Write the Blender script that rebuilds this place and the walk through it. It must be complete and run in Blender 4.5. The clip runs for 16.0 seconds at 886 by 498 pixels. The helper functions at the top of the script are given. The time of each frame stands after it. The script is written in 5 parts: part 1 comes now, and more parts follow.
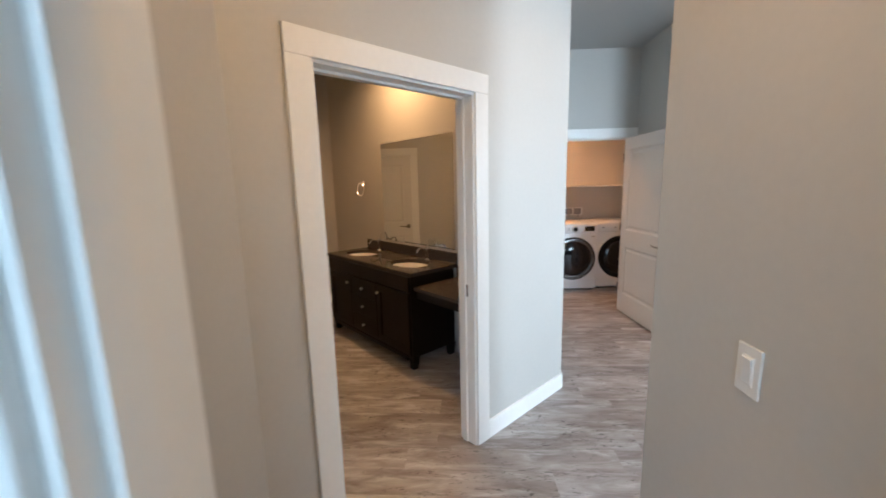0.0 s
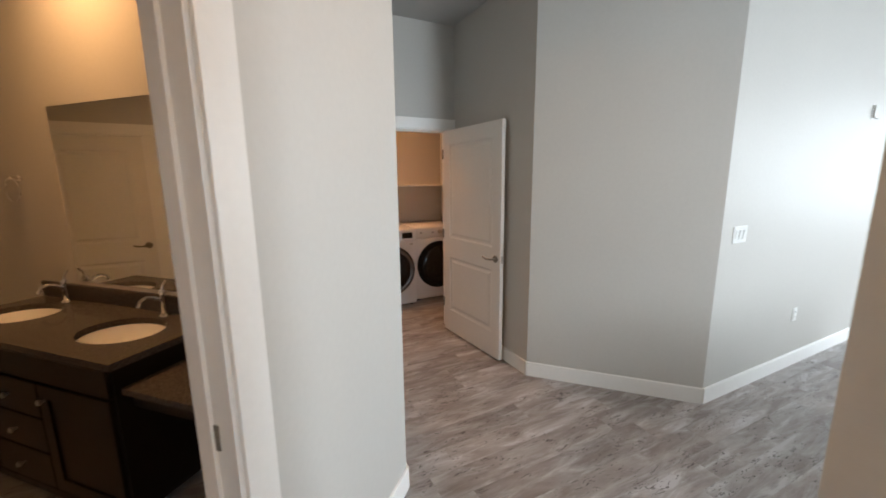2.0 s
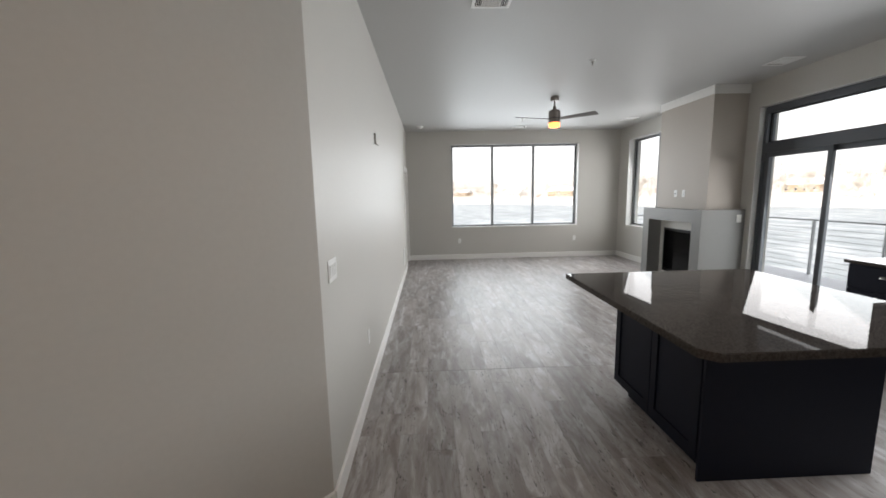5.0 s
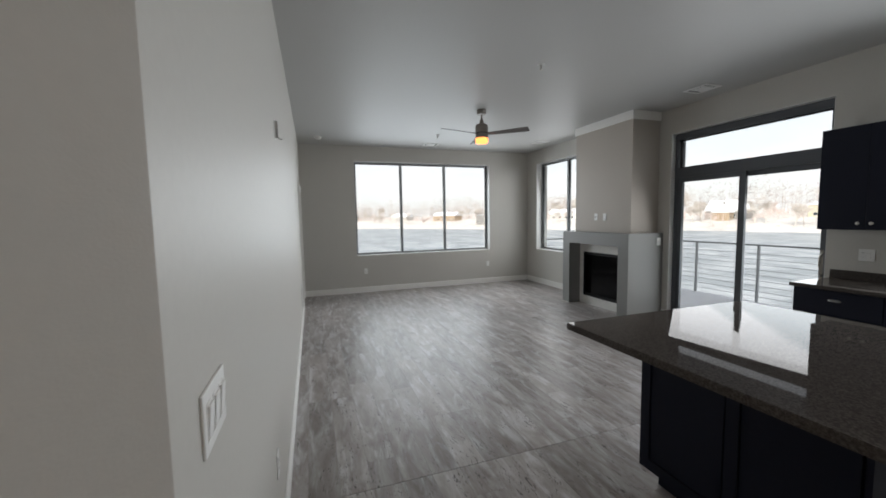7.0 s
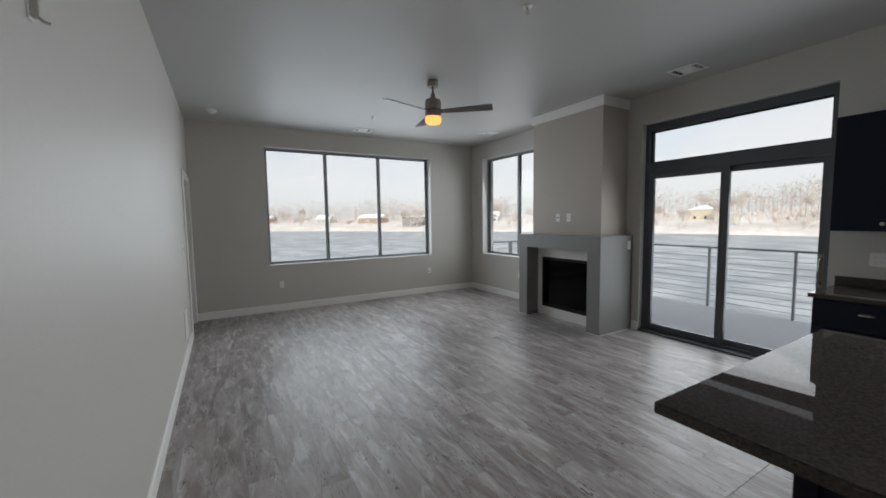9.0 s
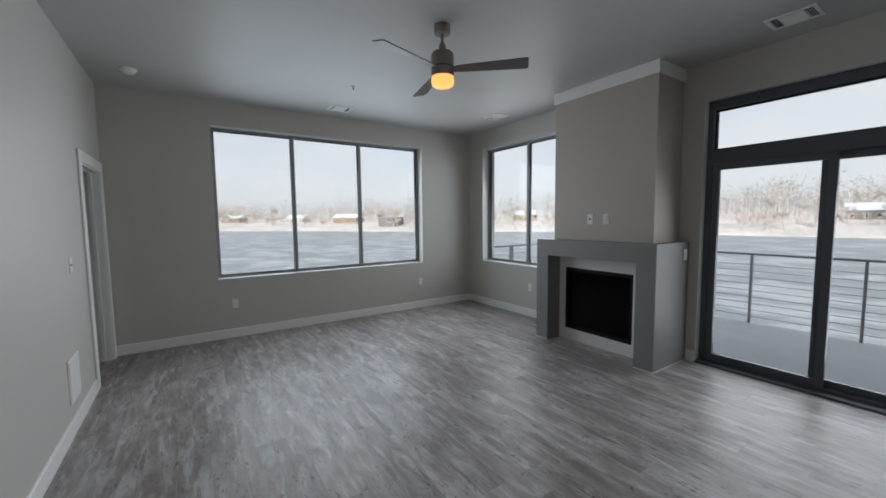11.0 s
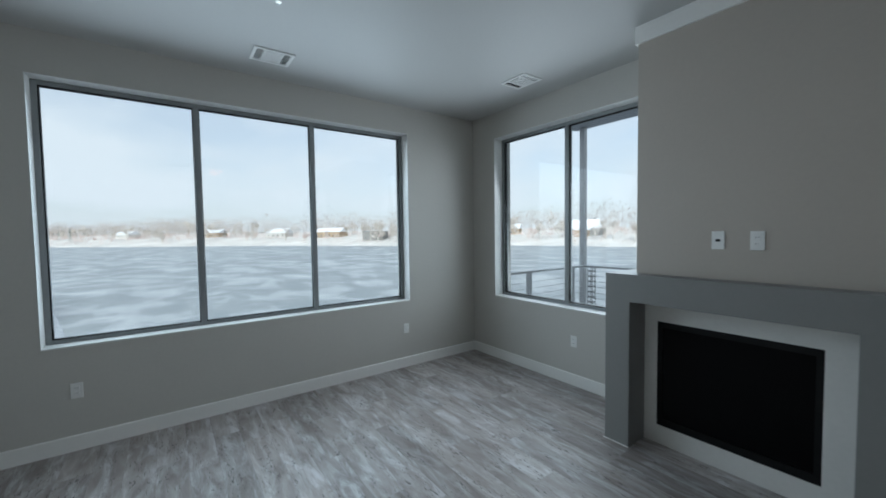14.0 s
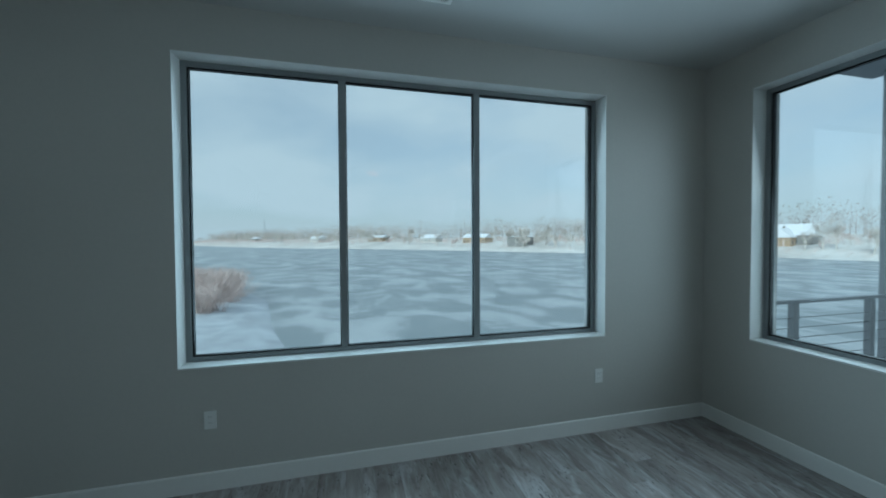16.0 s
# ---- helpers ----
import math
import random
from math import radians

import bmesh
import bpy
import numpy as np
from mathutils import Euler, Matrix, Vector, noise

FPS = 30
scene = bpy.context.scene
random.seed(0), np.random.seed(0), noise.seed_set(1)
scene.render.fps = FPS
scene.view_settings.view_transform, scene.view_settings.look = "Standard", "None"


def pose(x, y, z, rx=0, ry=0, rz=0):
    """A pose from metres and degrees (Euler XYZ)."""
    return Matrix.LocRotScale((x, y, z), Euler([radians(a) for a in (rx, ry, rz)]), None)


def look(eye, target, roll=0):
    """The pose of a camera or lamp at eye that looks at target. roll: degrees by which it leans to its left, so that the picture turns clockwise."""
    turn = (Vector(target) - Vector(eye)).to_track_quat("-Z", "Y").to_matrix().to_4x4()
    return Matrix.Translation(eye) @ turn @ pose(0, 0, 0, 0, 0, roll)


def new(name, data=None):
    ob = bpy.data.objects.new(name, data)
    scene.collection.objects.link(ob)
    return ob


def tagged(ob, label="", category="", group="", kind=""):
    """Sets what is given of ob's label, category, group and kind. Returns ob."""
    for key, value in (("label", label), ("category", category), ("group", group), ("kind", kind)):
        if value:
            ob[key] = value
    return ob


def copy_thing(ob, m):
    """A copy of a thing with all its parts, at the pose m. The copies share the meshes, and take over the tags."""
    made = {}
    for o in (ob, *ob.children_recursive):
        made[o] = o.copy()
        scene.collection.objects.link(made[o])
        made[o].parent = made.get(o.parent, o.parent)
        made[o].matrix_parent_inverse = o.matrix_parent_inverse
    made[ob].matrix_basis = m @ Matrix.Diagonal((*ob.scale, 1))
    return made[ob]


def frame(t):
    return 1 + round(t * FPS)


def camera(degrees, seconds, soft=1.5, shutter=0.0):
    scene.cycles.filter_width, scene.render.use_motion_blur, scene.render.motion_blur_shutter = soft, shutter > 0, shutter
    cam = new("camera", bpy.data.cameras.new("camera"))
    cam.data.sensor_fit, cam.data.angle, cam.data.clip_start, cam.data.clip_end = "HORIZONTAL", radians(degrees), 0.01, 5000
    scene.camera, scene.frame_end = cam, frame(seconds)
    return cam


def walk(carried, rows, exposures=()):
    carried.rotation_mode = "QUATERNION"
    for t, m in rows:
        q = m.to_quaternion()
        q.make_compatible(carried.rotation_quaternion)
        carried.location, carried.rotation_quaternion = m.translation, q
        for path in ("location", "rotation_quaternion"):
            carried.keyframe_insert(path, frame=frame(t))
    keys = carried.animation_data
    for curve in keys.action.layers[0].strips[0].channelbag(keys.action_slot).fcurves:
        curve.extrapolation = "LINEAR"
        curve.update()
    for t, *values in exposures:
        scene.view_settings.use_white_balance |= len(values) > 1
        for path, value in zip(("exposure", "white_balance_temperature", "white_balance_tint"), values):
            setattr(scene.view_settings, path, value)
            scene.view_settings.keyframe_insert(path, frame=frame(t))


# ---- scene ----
cam = camera(98.9, 16.0, soft=1.7, shutter=0.25)
PATH = [
    (0, (0.569, 0.43, 1.565), (0.463, 2.4, 1.238), -1.4),
    (0.5, (0.646, 0.694, 1.557), (0.928, 2.645, 1.223), -1.2),
    (1, (0.72, 1.006, 1.562), (1.211, 2.913, 1.215), -0.9),
    (1.5, (0.691, 1.301, 1.541), (1.307, 3.172, 1.197), -0.9),
    (2, (0.721, 1.559, 1.585), (1.592, 3.324, 1.227), -0.6),
    (2.5, (0.842, 1.774, 1.511), (2.031, 3.348, 1.183), -0.4),
    (3, (0.981, 1.954, 1.551), (2.523, 3.185, 1.224), -0.4),
    (3.5, (1.072, 2.146, 1.571), (2.838, 3.025, 1.242), -0.6),
    (4, (1.202, 2.288, 1.582), (3.11, 2.794, 1.262), -0.8),
    (4.5, (1.447, 2.365, 1.577), (3.416, 2.539, 1.27), -1.0),
    (7, (2.864, 2.762, 1.552), (4.749, 2.113, 1.387), -1.0),
    (7.5, (3.155, 2.778, 1.56), (4.965, 1.942, 1.396), -0.7),
    (8, (3.435, 2.722, 1.546), (5.172, 1.746, 1.381), -0.9),
    (8.5, (3.746, 2.63, 1.549), (5.467, 1.624, 1.385), -0.8),
    (9, (4.042, 2.547, 1.523), (5.766, 1.545, 1.364), -0.8),
    (11.5, (5.588, 1.978, 1.551), (7.225, 0.84, 1.391), -0.7),
    (12, (5.892, 1.736, 1.559), (7.516, 0.579, 1.4), -0.8),
    (12.5, (6.163, 1.56, 1.579), (7.78, 0.394, 1.417), -0.8),
    (13, (6.458, 1.417, 1.611), (8.064, 0.235, 1.451), -0.9),
    (13.5, (6.744, 1.228, 1.597), (8.351, 0.045, 1.456), -0.8),
    (14, (7.062, 1.134, 1.594), (8.677, -0.042, 1.504), -0.8),
    (14.5, (7.376, 1.102, 1.585), (9.09, 0.073, 1.524), -0.7),
    (15, (7.645, 1.033, 1.582), (9.444, 0.161, 1.531), -0.6),
    (15.5, (7.957, 0.937, 1.59), (9.829, 0.233, 1.544), -0.5),
    (16, (8.259, 0.882, 1.585), (10.194, 0.38, 1.534), -0.3),
]
EXPOSURES = [(0.0, 2.55, 5500, 5), (1.5, 2.52, 5850, 6), (2.0, 2.12, 6250, 9), (2.5, 1.65, 6650, 12), (3.1, 1.55, 7000, 14), (3.6, 1.62, 7300, 17), (4.0, 1.58, 7350, 17), (4.6, 1.38, 7000, 15), (7.0, 0.76, 6700, 12), (9.0, 0.43, 6600, 12), (11.5, 0.32, 6300, 12), (12.5, 0.38, 6200, 11), (14.0, 0.38, 5800, 4), (14.8, 0.10, 5400, -6), (16.0, -0.14, 5100, -10)]
walk(cam, [(t, look(eye, target, roll)) for t, eye, target, roll in PATH], EXPOSURES)

# ---- world, sun, lamps ----
SUN_AZ, SUN_EL = radians(-37.0), radians(30.0)
world = bpy.data.worlds.new("winter_sky")
scene.world = world
world.use_nodes = True
wn, wl = world.node_tree.nodes, world.node_tree.links
wn.clear()
w_out, w_bg = wn.new("ShaderNodeOutputWorld"), wn.new("ShaderNodeBackground")
w_sky = wn.new("ShaderNodeTexSky")
w_sky.sky_type, w_sky.sun_disc = "NISHITA", False
w_sky.sun_elevation, w_sky.sun_rotation = SUN_EL, SUN_AZ % (2 * math.pi)
w_sky.air_density, w_sky.dust_density, w_sky.ozone_density = 1.0, 2.0, 1.0
w_co, w_map, w_noise, w_ramp, w_mix = (wn.new(k) for k in ("ShaderNodeTexCoord", "ShaderNodeMapping", "ShaderNodeTexNoise", "ShaderNodeValToRGB", "ShaderNodeMix"))
w_map.inputs["Scale"].default_value = (1.0, 1.0, 2.6)
w_noise.inputs["Scale"].default_value, w_noise.inputs["Detail"].default_value = 2.3, 6.0
w_ramp.color_ramp.elements[0].position, w_ramp.color_ramp.elements[1].position = 0.38, 0.60
w_ramp.color_ramp.elements[0].color, w_ramp.color_ramp.elements[1].color = (0.64, 0.64, 0.64, 1), (0.98, 0.98, 0.98, 1)
w_mix.data_type = "RGBA"
w_mix.inputs["B"].default_value = (6.35, 6.25, 6.32, 1)
wl.new(w_co.outputs["Generated"], w_map.inputs["Vector"])
wl.new(w_map.outputs["Vector"], w_noise.inputs["Vector"])
wl.new(w_noise.outputs["Fac"], w_ramp.inputs["Fac"])
w_sep, w_haze, w_max = wn.new("ShaderNodeSeparateXYZ"), wn.new("ShaderNodeMapRange"), wn.new("ShaderNodeMath")
w_haze.inputs["From Min"].default_value, w_haze.inputs["From Max"].default_value = 0.0, 0.32
w_haze.inputs["To Min"].default_value, w_haze.inputs["To Max"].default_value = 0.95, 0.0
w_max.operation = "MAXIMUM"
wl.new(w_co.outputs["Generated"], w_sep.inputs[0])
wl.new(w_sep.outputs["Z"], w_haze.inputs["Value"])
wl.new(w_ramp.outputs["Color"], w_max.inputs[0])
wl.new(w_haze.outputs[0], w_max.inputs[1])
wl.new(w_max.outputs[0], w_mix.inputs["Factor"])
wl.new(w_sky.outputs["Color"], w_mix.inputs["A"])
wl.new(w_mix.outputs["Result"], w_bg.inputs["Color"])
w_bg.inputs["Strength"].default_value = 0.142
wl.new(w_bg.outputs["Background"], w_out.inputs["Surface"])

sun = new("sun", bpy.data.lights.new("sun", "SUN"))
sun.data.energy, sun.data.angle, sun.data.color = 3.0, radians(0.6), (1.0, 0.94, 0.86)
sun.matrix_basis = look((math.sin(SUN_AZ) * 50, math.cos(SUN_AZ) * 50, 50 * math.tan(SUN_EL)), (0, 0, 0))


def window_lamp(name, eye, target, width, height, watts, colour=(0.93, 0.97, 1.0)):
    """Stands in for the light of the sky and the snow that comes in at a window."""
    lamp = new(name, bpy.data.lights.new(name, "AREA"))
    lamp.data.shape, lamp.data.size, lamp.data.size_y = "RECTANGLE", width, height
    lamp.data.energy, lamp.data.color, lamp.data.spread = watts, colour, radians(150)
    lamp.matrix_basis = look(eye, target)


def ceiling_lamp(name, x, y, z, watts, colour, spread=150, size=0.13):
    lamp = new(name, bpy.data.lights.new(name, "AREA"))
    lamp.data.shape, lamp.data.size = "DISK", size
    lamp.data.energy, lamp.data.color, lamp.data.spread = watts, colour, radians(spread)
    lamp.matrix_basis = pose(x, y, z)


CEIL = 3.05
WARM = (1.0, 0.56, 0.24)
window_lamp("river_window_light", (11.17, 0.355, 1.76), (7.0, 0.355, 0.9), 2.96, 1.84, 29.0, (0.83, 0.93, 1.0))
window_lamp("corner_window_light", (9.553, -2.45, 1.755), (9.3, 1.5, 0.9), 1.85, 1.84, 18.0)
window_lamp("balcony_door_light", (6.14, -2.44, 1.10), (5.7, 1.5, 0.15), 1.66, 1.96, 16.0)
window_lamp("kitchen_window_light", (3.79, -2.44, 1.92), (3.3, 1.5, 0.8), 1.28, 1.54, 31.0, (0.86, 0.94, 1.0))
window_lamp("bedroom_window_light", (0.0, -2.44, 1.752), (0.0, 1.5, 0.8), 1.7, 1.84, 9.0, (0.64, 0.84, 1.0))
ceiling_lamp("bath_lamp", -0.22, 4.05, CEIL - 0.03, 4.7, (1.0, 0.51, 0.20))
ceiling_lamp("laundry_lamp", 1.65, 6.40, CEIL - 0.03, 5.8, (1.0, 0.44, 0.17), size=0.25)
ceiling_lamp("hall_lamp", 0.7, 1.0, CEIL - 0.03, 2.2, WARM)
# warm fill for the passage walls and floor, added without a known fixture
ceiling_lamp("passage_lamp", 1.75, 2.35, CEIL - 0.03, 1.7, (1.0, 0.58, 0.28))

# ---- materials ----
def material(name, colour, rough=0.5, metal=0.0, vary=0.06, grain=40.0, bump=0.0, bump_scale=300.0, blotch=1.5, spec=0.5, coat=0.0):
    """Principled surface with two scales of variation in colour and gloss, and a fine relief."""
    m = bpy.data.materials.new(name)
    m.use_nodes = True
    n, k = m.node_tree.nodes, m.node_tree.links
    b = n["Principled BSDF"]
    b.inputs["Roughness"].default_value, b.inputs["Metallic"].default_value = rough, metal
    b.inputs["Specular IOR Level"].default_value, b.inputs["Coat Weight"].default_value = spec, coat
    co = n.new("ShaderNodeTexCoord")
    big, fine = n.new("ShaderNodeTexNoise"), n.new("ShaderNodeTexNoise")
    big.inputs["Scale"].default_value, fine.inputs["Scale"].default_value = blotch, grain
    big.inputs["Detail"].default_value = fine.inputs["Detail"].default_value = 3.0
    add = n.new("ShaderNodeMath")
    add.operation = "ADD"
    rng = n.new("ShaderNodeMapRange")
    rng.inputs["From Min"].default_value, rng.inputs["From Max"].default_value = 0.6, 1.4
    rng.inputs["To Min"].default_value, rng.inputs["To Max"].default_value = 1 - vary, 1 + vary
    mul = n.new("ShaderNodeVectorMath")
    mul.operation = "SCALE"
    mul.inputs[0].default_value = colour[:3]
    for t in (big, fine):
        k.new(co.outputs["Object"], t.inputs["Vector"])
    k.new(big.outputs["Fac"], add.inputs[0])
    k.new(fine.outputs["Fac"], add.inputs[1])
    k.new(add.outputs[0], rng.inputs["Value"])
    k.new(rng.outputs[0], mul.inputs["Scale"])
    k.new(mul.outputs[0], b.inputs["Base Color"])
    rr = n.new("ShaderNodeMapRange")
    rr.inputs["To Min"].default_value, rr.inputs["To Max"].default_value = max(0.02, rough * 0.88), min(1.0, rough * 1.12)
    k.new(big.outputs["Fac"], rr.inputs["Value"])
    k.new(rr.outputs[0], b.inputs["Roughness"])
    if bump:
        relief, bp = n.new("ShaderNodeTexNoise"), n.new("ShaderNodeBump")
        relief.inputs["Scale"].default_value = bump_scale
        bp.inputs["Strength"].default_value, bp.inputs["Distance"].default_value = bump, 0.002
        k.new(co.outputs["Object"], relief.inputs["Vector"])
        k.new(relief.outputs["Fac"], bp.inputs["Height"])
        k.new(bp.outputs["Normal"], b.inputs["Normal"])
    return m


PAINT = material("greige_eggshell_paint", (0.535, 0.518, 0.482), 0.50, vary=0.03, bump=0.12, bump_scale=220, spec=0.48)
TAUPE = material("warm_taupe_paint", (0.475, 0.430, 0.380), 0.50, vary=0.03, bump=0.12, bump_scale=220, spec=0.35)
CEILPAINT = material("ceiling_paint", (0.505, 0.505, 0.495), 0.50, vary=0.02, bump=0.10, bump_scale=180, spec=0.35)
TRIM = material("white_trim_paint", (0.84, 0.83, 0.80), 0.35, vary=0.025)
DOORWHITE = material("white_door_paint", (0.76, 0.74, 0.70), 0.40, vary=0.03, bump=0.08, bump_scale=120)
MANTEL = material("grey_mantel_paint", (0.228, 0.227, 0.221), 0.45, vary=0.03, bump=0.05)
SURROUND = material("white_plaster_surround", (0.72, 0.71, 0.68), 0.55, vary=0.04, bump=0.1)
BLACKGLASS = material("black_fireplace_glass", (0.003, 0.003, 0.0035), 0.10, vary=0.02, spec=0.1)
BLACKMETAL = material("black_metal", (0.006, 0.006, 0.0065), 0.5, spec=0.2)
DOORFRAME = material("charcoal_aluminium_frame", (0.090, 0.098, 0.110), 0.42, metal=0.25, vary=0.04)
FRAME = material("grey_aluminium_frame", (0.27, 0.283, 0.29), 0.42, metal=0.25, vary=0.04)
LIGHTFRAME = material("pale_sill_and_lit_return", (0.70, 0.70, 0.68), 0.45, vary=0.03)
NAVY = material("near_black_navy_cabinet_paint", (0.009, 0.011, 0.021), 0.50, vary=0.06, bump=0.05, spec=0.16)
ESPRESSO = material("espresso_stained_wood", (0.010, 0.007, 0.0055), 0.42, vary=0.15, grain=18, bump=0.08, spec=0.18)
NICKEL = material("brushed_nickel", (0.50, 0.48, 0.45), 0.30, metal=1.0, vary=0.04)
CHROME = material("chrome", (0.80, 0.80, 0.80), 0.07, metal=1.0, vary=0.02)
DARKNICKEL = material("aged_nickel_handle", (0.26, 0.24, 0.21), 0.32, metal=1.0)
PORCELAIN = material("white_porcelain", (0.82, 0.81, 0.78), 0.10, vary=0.01)
WHITEAPPLIANCE = material("white_enamel", (0.78, 0.78, 0.79), 0.22, vary=0.015)
DRUMGLASS = material("dark_tinted_door_glass", (0.008, 0.008, 0.010), 0.06)
GREYPLASTIC = material("grey_plastic", (0.30, 0.30, 0.31), 0.35)
PLATE = material("white_plastic_plate", (0.80, 0.80, 0.78), 0.32, vary=0.015)
DOORRING = material("dark_chrome_door_ring", (0.17, 0.17, 0.175), 0.22, metal=1.0)
DARKSLOT = material("dark_slot", (0.03, 0.03, 0.03), 0.6)
DUCTSHADE = material("painted_duct_shade", (0.012, 0.012, 0.0125), 0.8, spec=0.1)
BLADE = material("grey_brown_fan_blade", (0.11, 0.10, 0.092), 0.45, vary=0.12, grain=25)
FANMETAL = material("brushed_fan_metal", (0.30, 0.27, 0.25), 0.35, metal=0.9)
STEEL = material("grey_galvanised_steel", (0.34, 0.35, 0.36), 0.45, metal=0.6)
SUBFLOOR = material("concrete_slab", (0.30, 0.29, 0.28), 0.8, vary=0.1)
SIDING = material("grey_facade_panel", (0.20, 0.21, 0.23), 0.6, vary=0.06)
SOFFIT = material("grey_soffit_panel", (0.24, 0.25, 0.27), 0.6, vary=0.06)
SNOW = material("wind_packed_snow", (0.80, 0.82, 0.86), 0.75, vary=0.06, grain=8, blotch=0.5, bump=0.25, bump_scale=5)
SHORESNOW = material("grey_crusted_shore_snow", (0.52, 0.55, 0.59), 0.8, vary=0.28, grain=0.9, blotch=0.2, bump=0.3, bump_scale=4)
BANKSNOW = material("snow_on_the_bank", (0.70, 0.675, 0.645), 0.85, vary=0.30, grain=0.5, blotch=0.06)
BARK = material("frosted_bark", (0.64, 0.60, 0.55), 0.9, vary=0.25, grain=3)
# frost colour, paled further to include the haze over the far shore
TWIG = material("frosted_hazed_twigs", (0.62, 0.57, 0.52), 0.9, vary=0.3, grain=1.5, blotch=0.3)
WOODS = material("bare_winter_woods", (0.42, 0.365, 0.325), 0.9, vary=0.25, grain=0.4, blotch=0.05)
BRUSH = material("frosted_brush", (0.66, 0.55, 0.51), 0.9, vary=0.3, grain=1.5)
CONIFER = material("snowy_conifer", (0.34, 0.37, 0.35), 0.9, vary=0.35, grain=1.2)
ROOFSNOW = material("snow_covered_roof", (0.80, 0.81, 0.84), 0.8, vary=0.05, grain=1)
HOUSETAN = material("tan_clapboard", (0.42, 0.32, 0.22), 0.8, vary=0.12, grain=2)
HOUSEGREY = material("grey_clapboard", (0.28, 0.27, 0.26), 0.8, vary=0.12, grain=2)
HOUSEYELLOW = material("pale_yellow_clapboard", (0.60, 0.54, 0.40), 0.8, vary=0.08, grain=2)
HOUSEWHITE = material("white_clapboard", (0.66, 0.65, 0.62), 0.8, vary=0.08, grain=2)
HOUSEGLASS = material("house_window_glass", (0.05, 0.06, 0.07), 0.15)
STONE = material("riverbank_stone", (0.26, 0.24, 0.22), 0.9, vary=0.4, grain=1.0)


def glass_material():
    m = bpy.data.materials.new("clear_window_glass")
    m.use_nodes = True
    n, k = m.node_tree.nodes, m.node_tree.links
    n.remove(n["Principled BSDF"])
    clear, gloss, mix, lw, pw, ma = (n.new(x) for x in ("ShaderNodeBsdfTransparent", "ShaderNodeBsdfGlossy", "ShaderNodeMixShader", "ShaderNodeLayerWeight", "ShaderNodeMath", "ShaderNodeMath"))
    clear.inputs["Color"].default_value = (0.84, 0.865, 0.87, 1)
    gloss.inputs["Roughness"].default_value = 0.01
    lw.inputs["Blend"].default_value = 0.5
    pw.operation, ma.operation = "POWER", "MULTIPLY_ADD"
    pw.inputs[1].default_value, ma.inputs[1].default_value, ma.inputs[2].default_value = 5.0, 0.6, 0.025
    k.new(lw.outputs["Facing"], pw.inputs[0])
    k.new(pw.outputs[0], ma.inputs[0])
    k.new(ma.outputs[0], mix.inputs["Fac"])
    k.new(clear.outputs[0], mix.inputs[1])
    k.new(gloss.outputs[0], mix.inputs[2])
    k.new(mix.outputs[0], n["Material Output"].inputs["Surface"])
    return m


def mirror_material():
    m = bpy.data.materials.new("silvered_mirror")
    m.use_nodes = True
    b = m.node_tree.nodes["Principled BSDF"]
    b.inputs["Base Color"].default_value, b.inputs["Metallic"].default_value, b.inputs["Roughness"].default_value = (0.82, 0.84, 0.82, 1), 1.0, 0.015
    return m


def lamp_glow(name, colour, strength):
    m = bpy.data.materials.new(name)
    m.use_nodes = True
    b = m.node_tree.nodes["Principled BSDF"]
    b.inputs["Base Color"].default_value = (*colour, 1)
    b.inputs["Emission Color"].default_value, b.inputs["Emission Strength"].default_value = (*colour, 1), strength
    return m


def granite_material(name, dark, mid, light):
    m = material(name, mid, 0.12, vary=0.05, coat=0.0)
    n, k = m.node_tree.nodes, m.node_tree.links
    b = n["Principled BSDF"]
    co, v, ns, r1 = (n.new(x) for x in ("ShaderNodeTexCoord", "ShaderNodeTexVoronoi", "ShaderNodeTexNoise", "ShaderNodeValToRGB"))
    v.inputs["Scale"].default_value, ns.inputs["Scale"].default_value, ns.inputs["Detail"].default_value = 260.0, 95.0, 8.0
    mixv = n.new("ShaderNodeMath")
    mixv.operation = "MULTIPLY_ADD"
    mixv.inputs[1].default_value = 0.45
    k.new(co.outputs["Object"], v.inputs["Vector"])
    k.new(co.outputs["Object"], ns.inputs["Vector"])
    k.new(v.outputs["Distance"], mixv.inputs[0])
    k.new(ns.outputs["Fac"], mixv.inputs[2])
    e = r1.color_ramp.elements
    e[0].position, e[0].color, e[1].position, e[1].color = 0.42, (*dark, 1), 0.92, (*light, 1)
    r1.color_ramp.elements.new(0.66).color = (*mid, 1)
    k.new(mixv.outputs[0], r1.inputs["Fac"])
    k.new(r1.outputs["Color"], b.inputs["Base Color"])
    for link in list(b.inputs["Roughness"].links):
        k.remove(link)
    b.inputs["Roughness"].default_value = 0.018
    b.inputs["Specular IOR Level"].default_value = 0.058
    return m


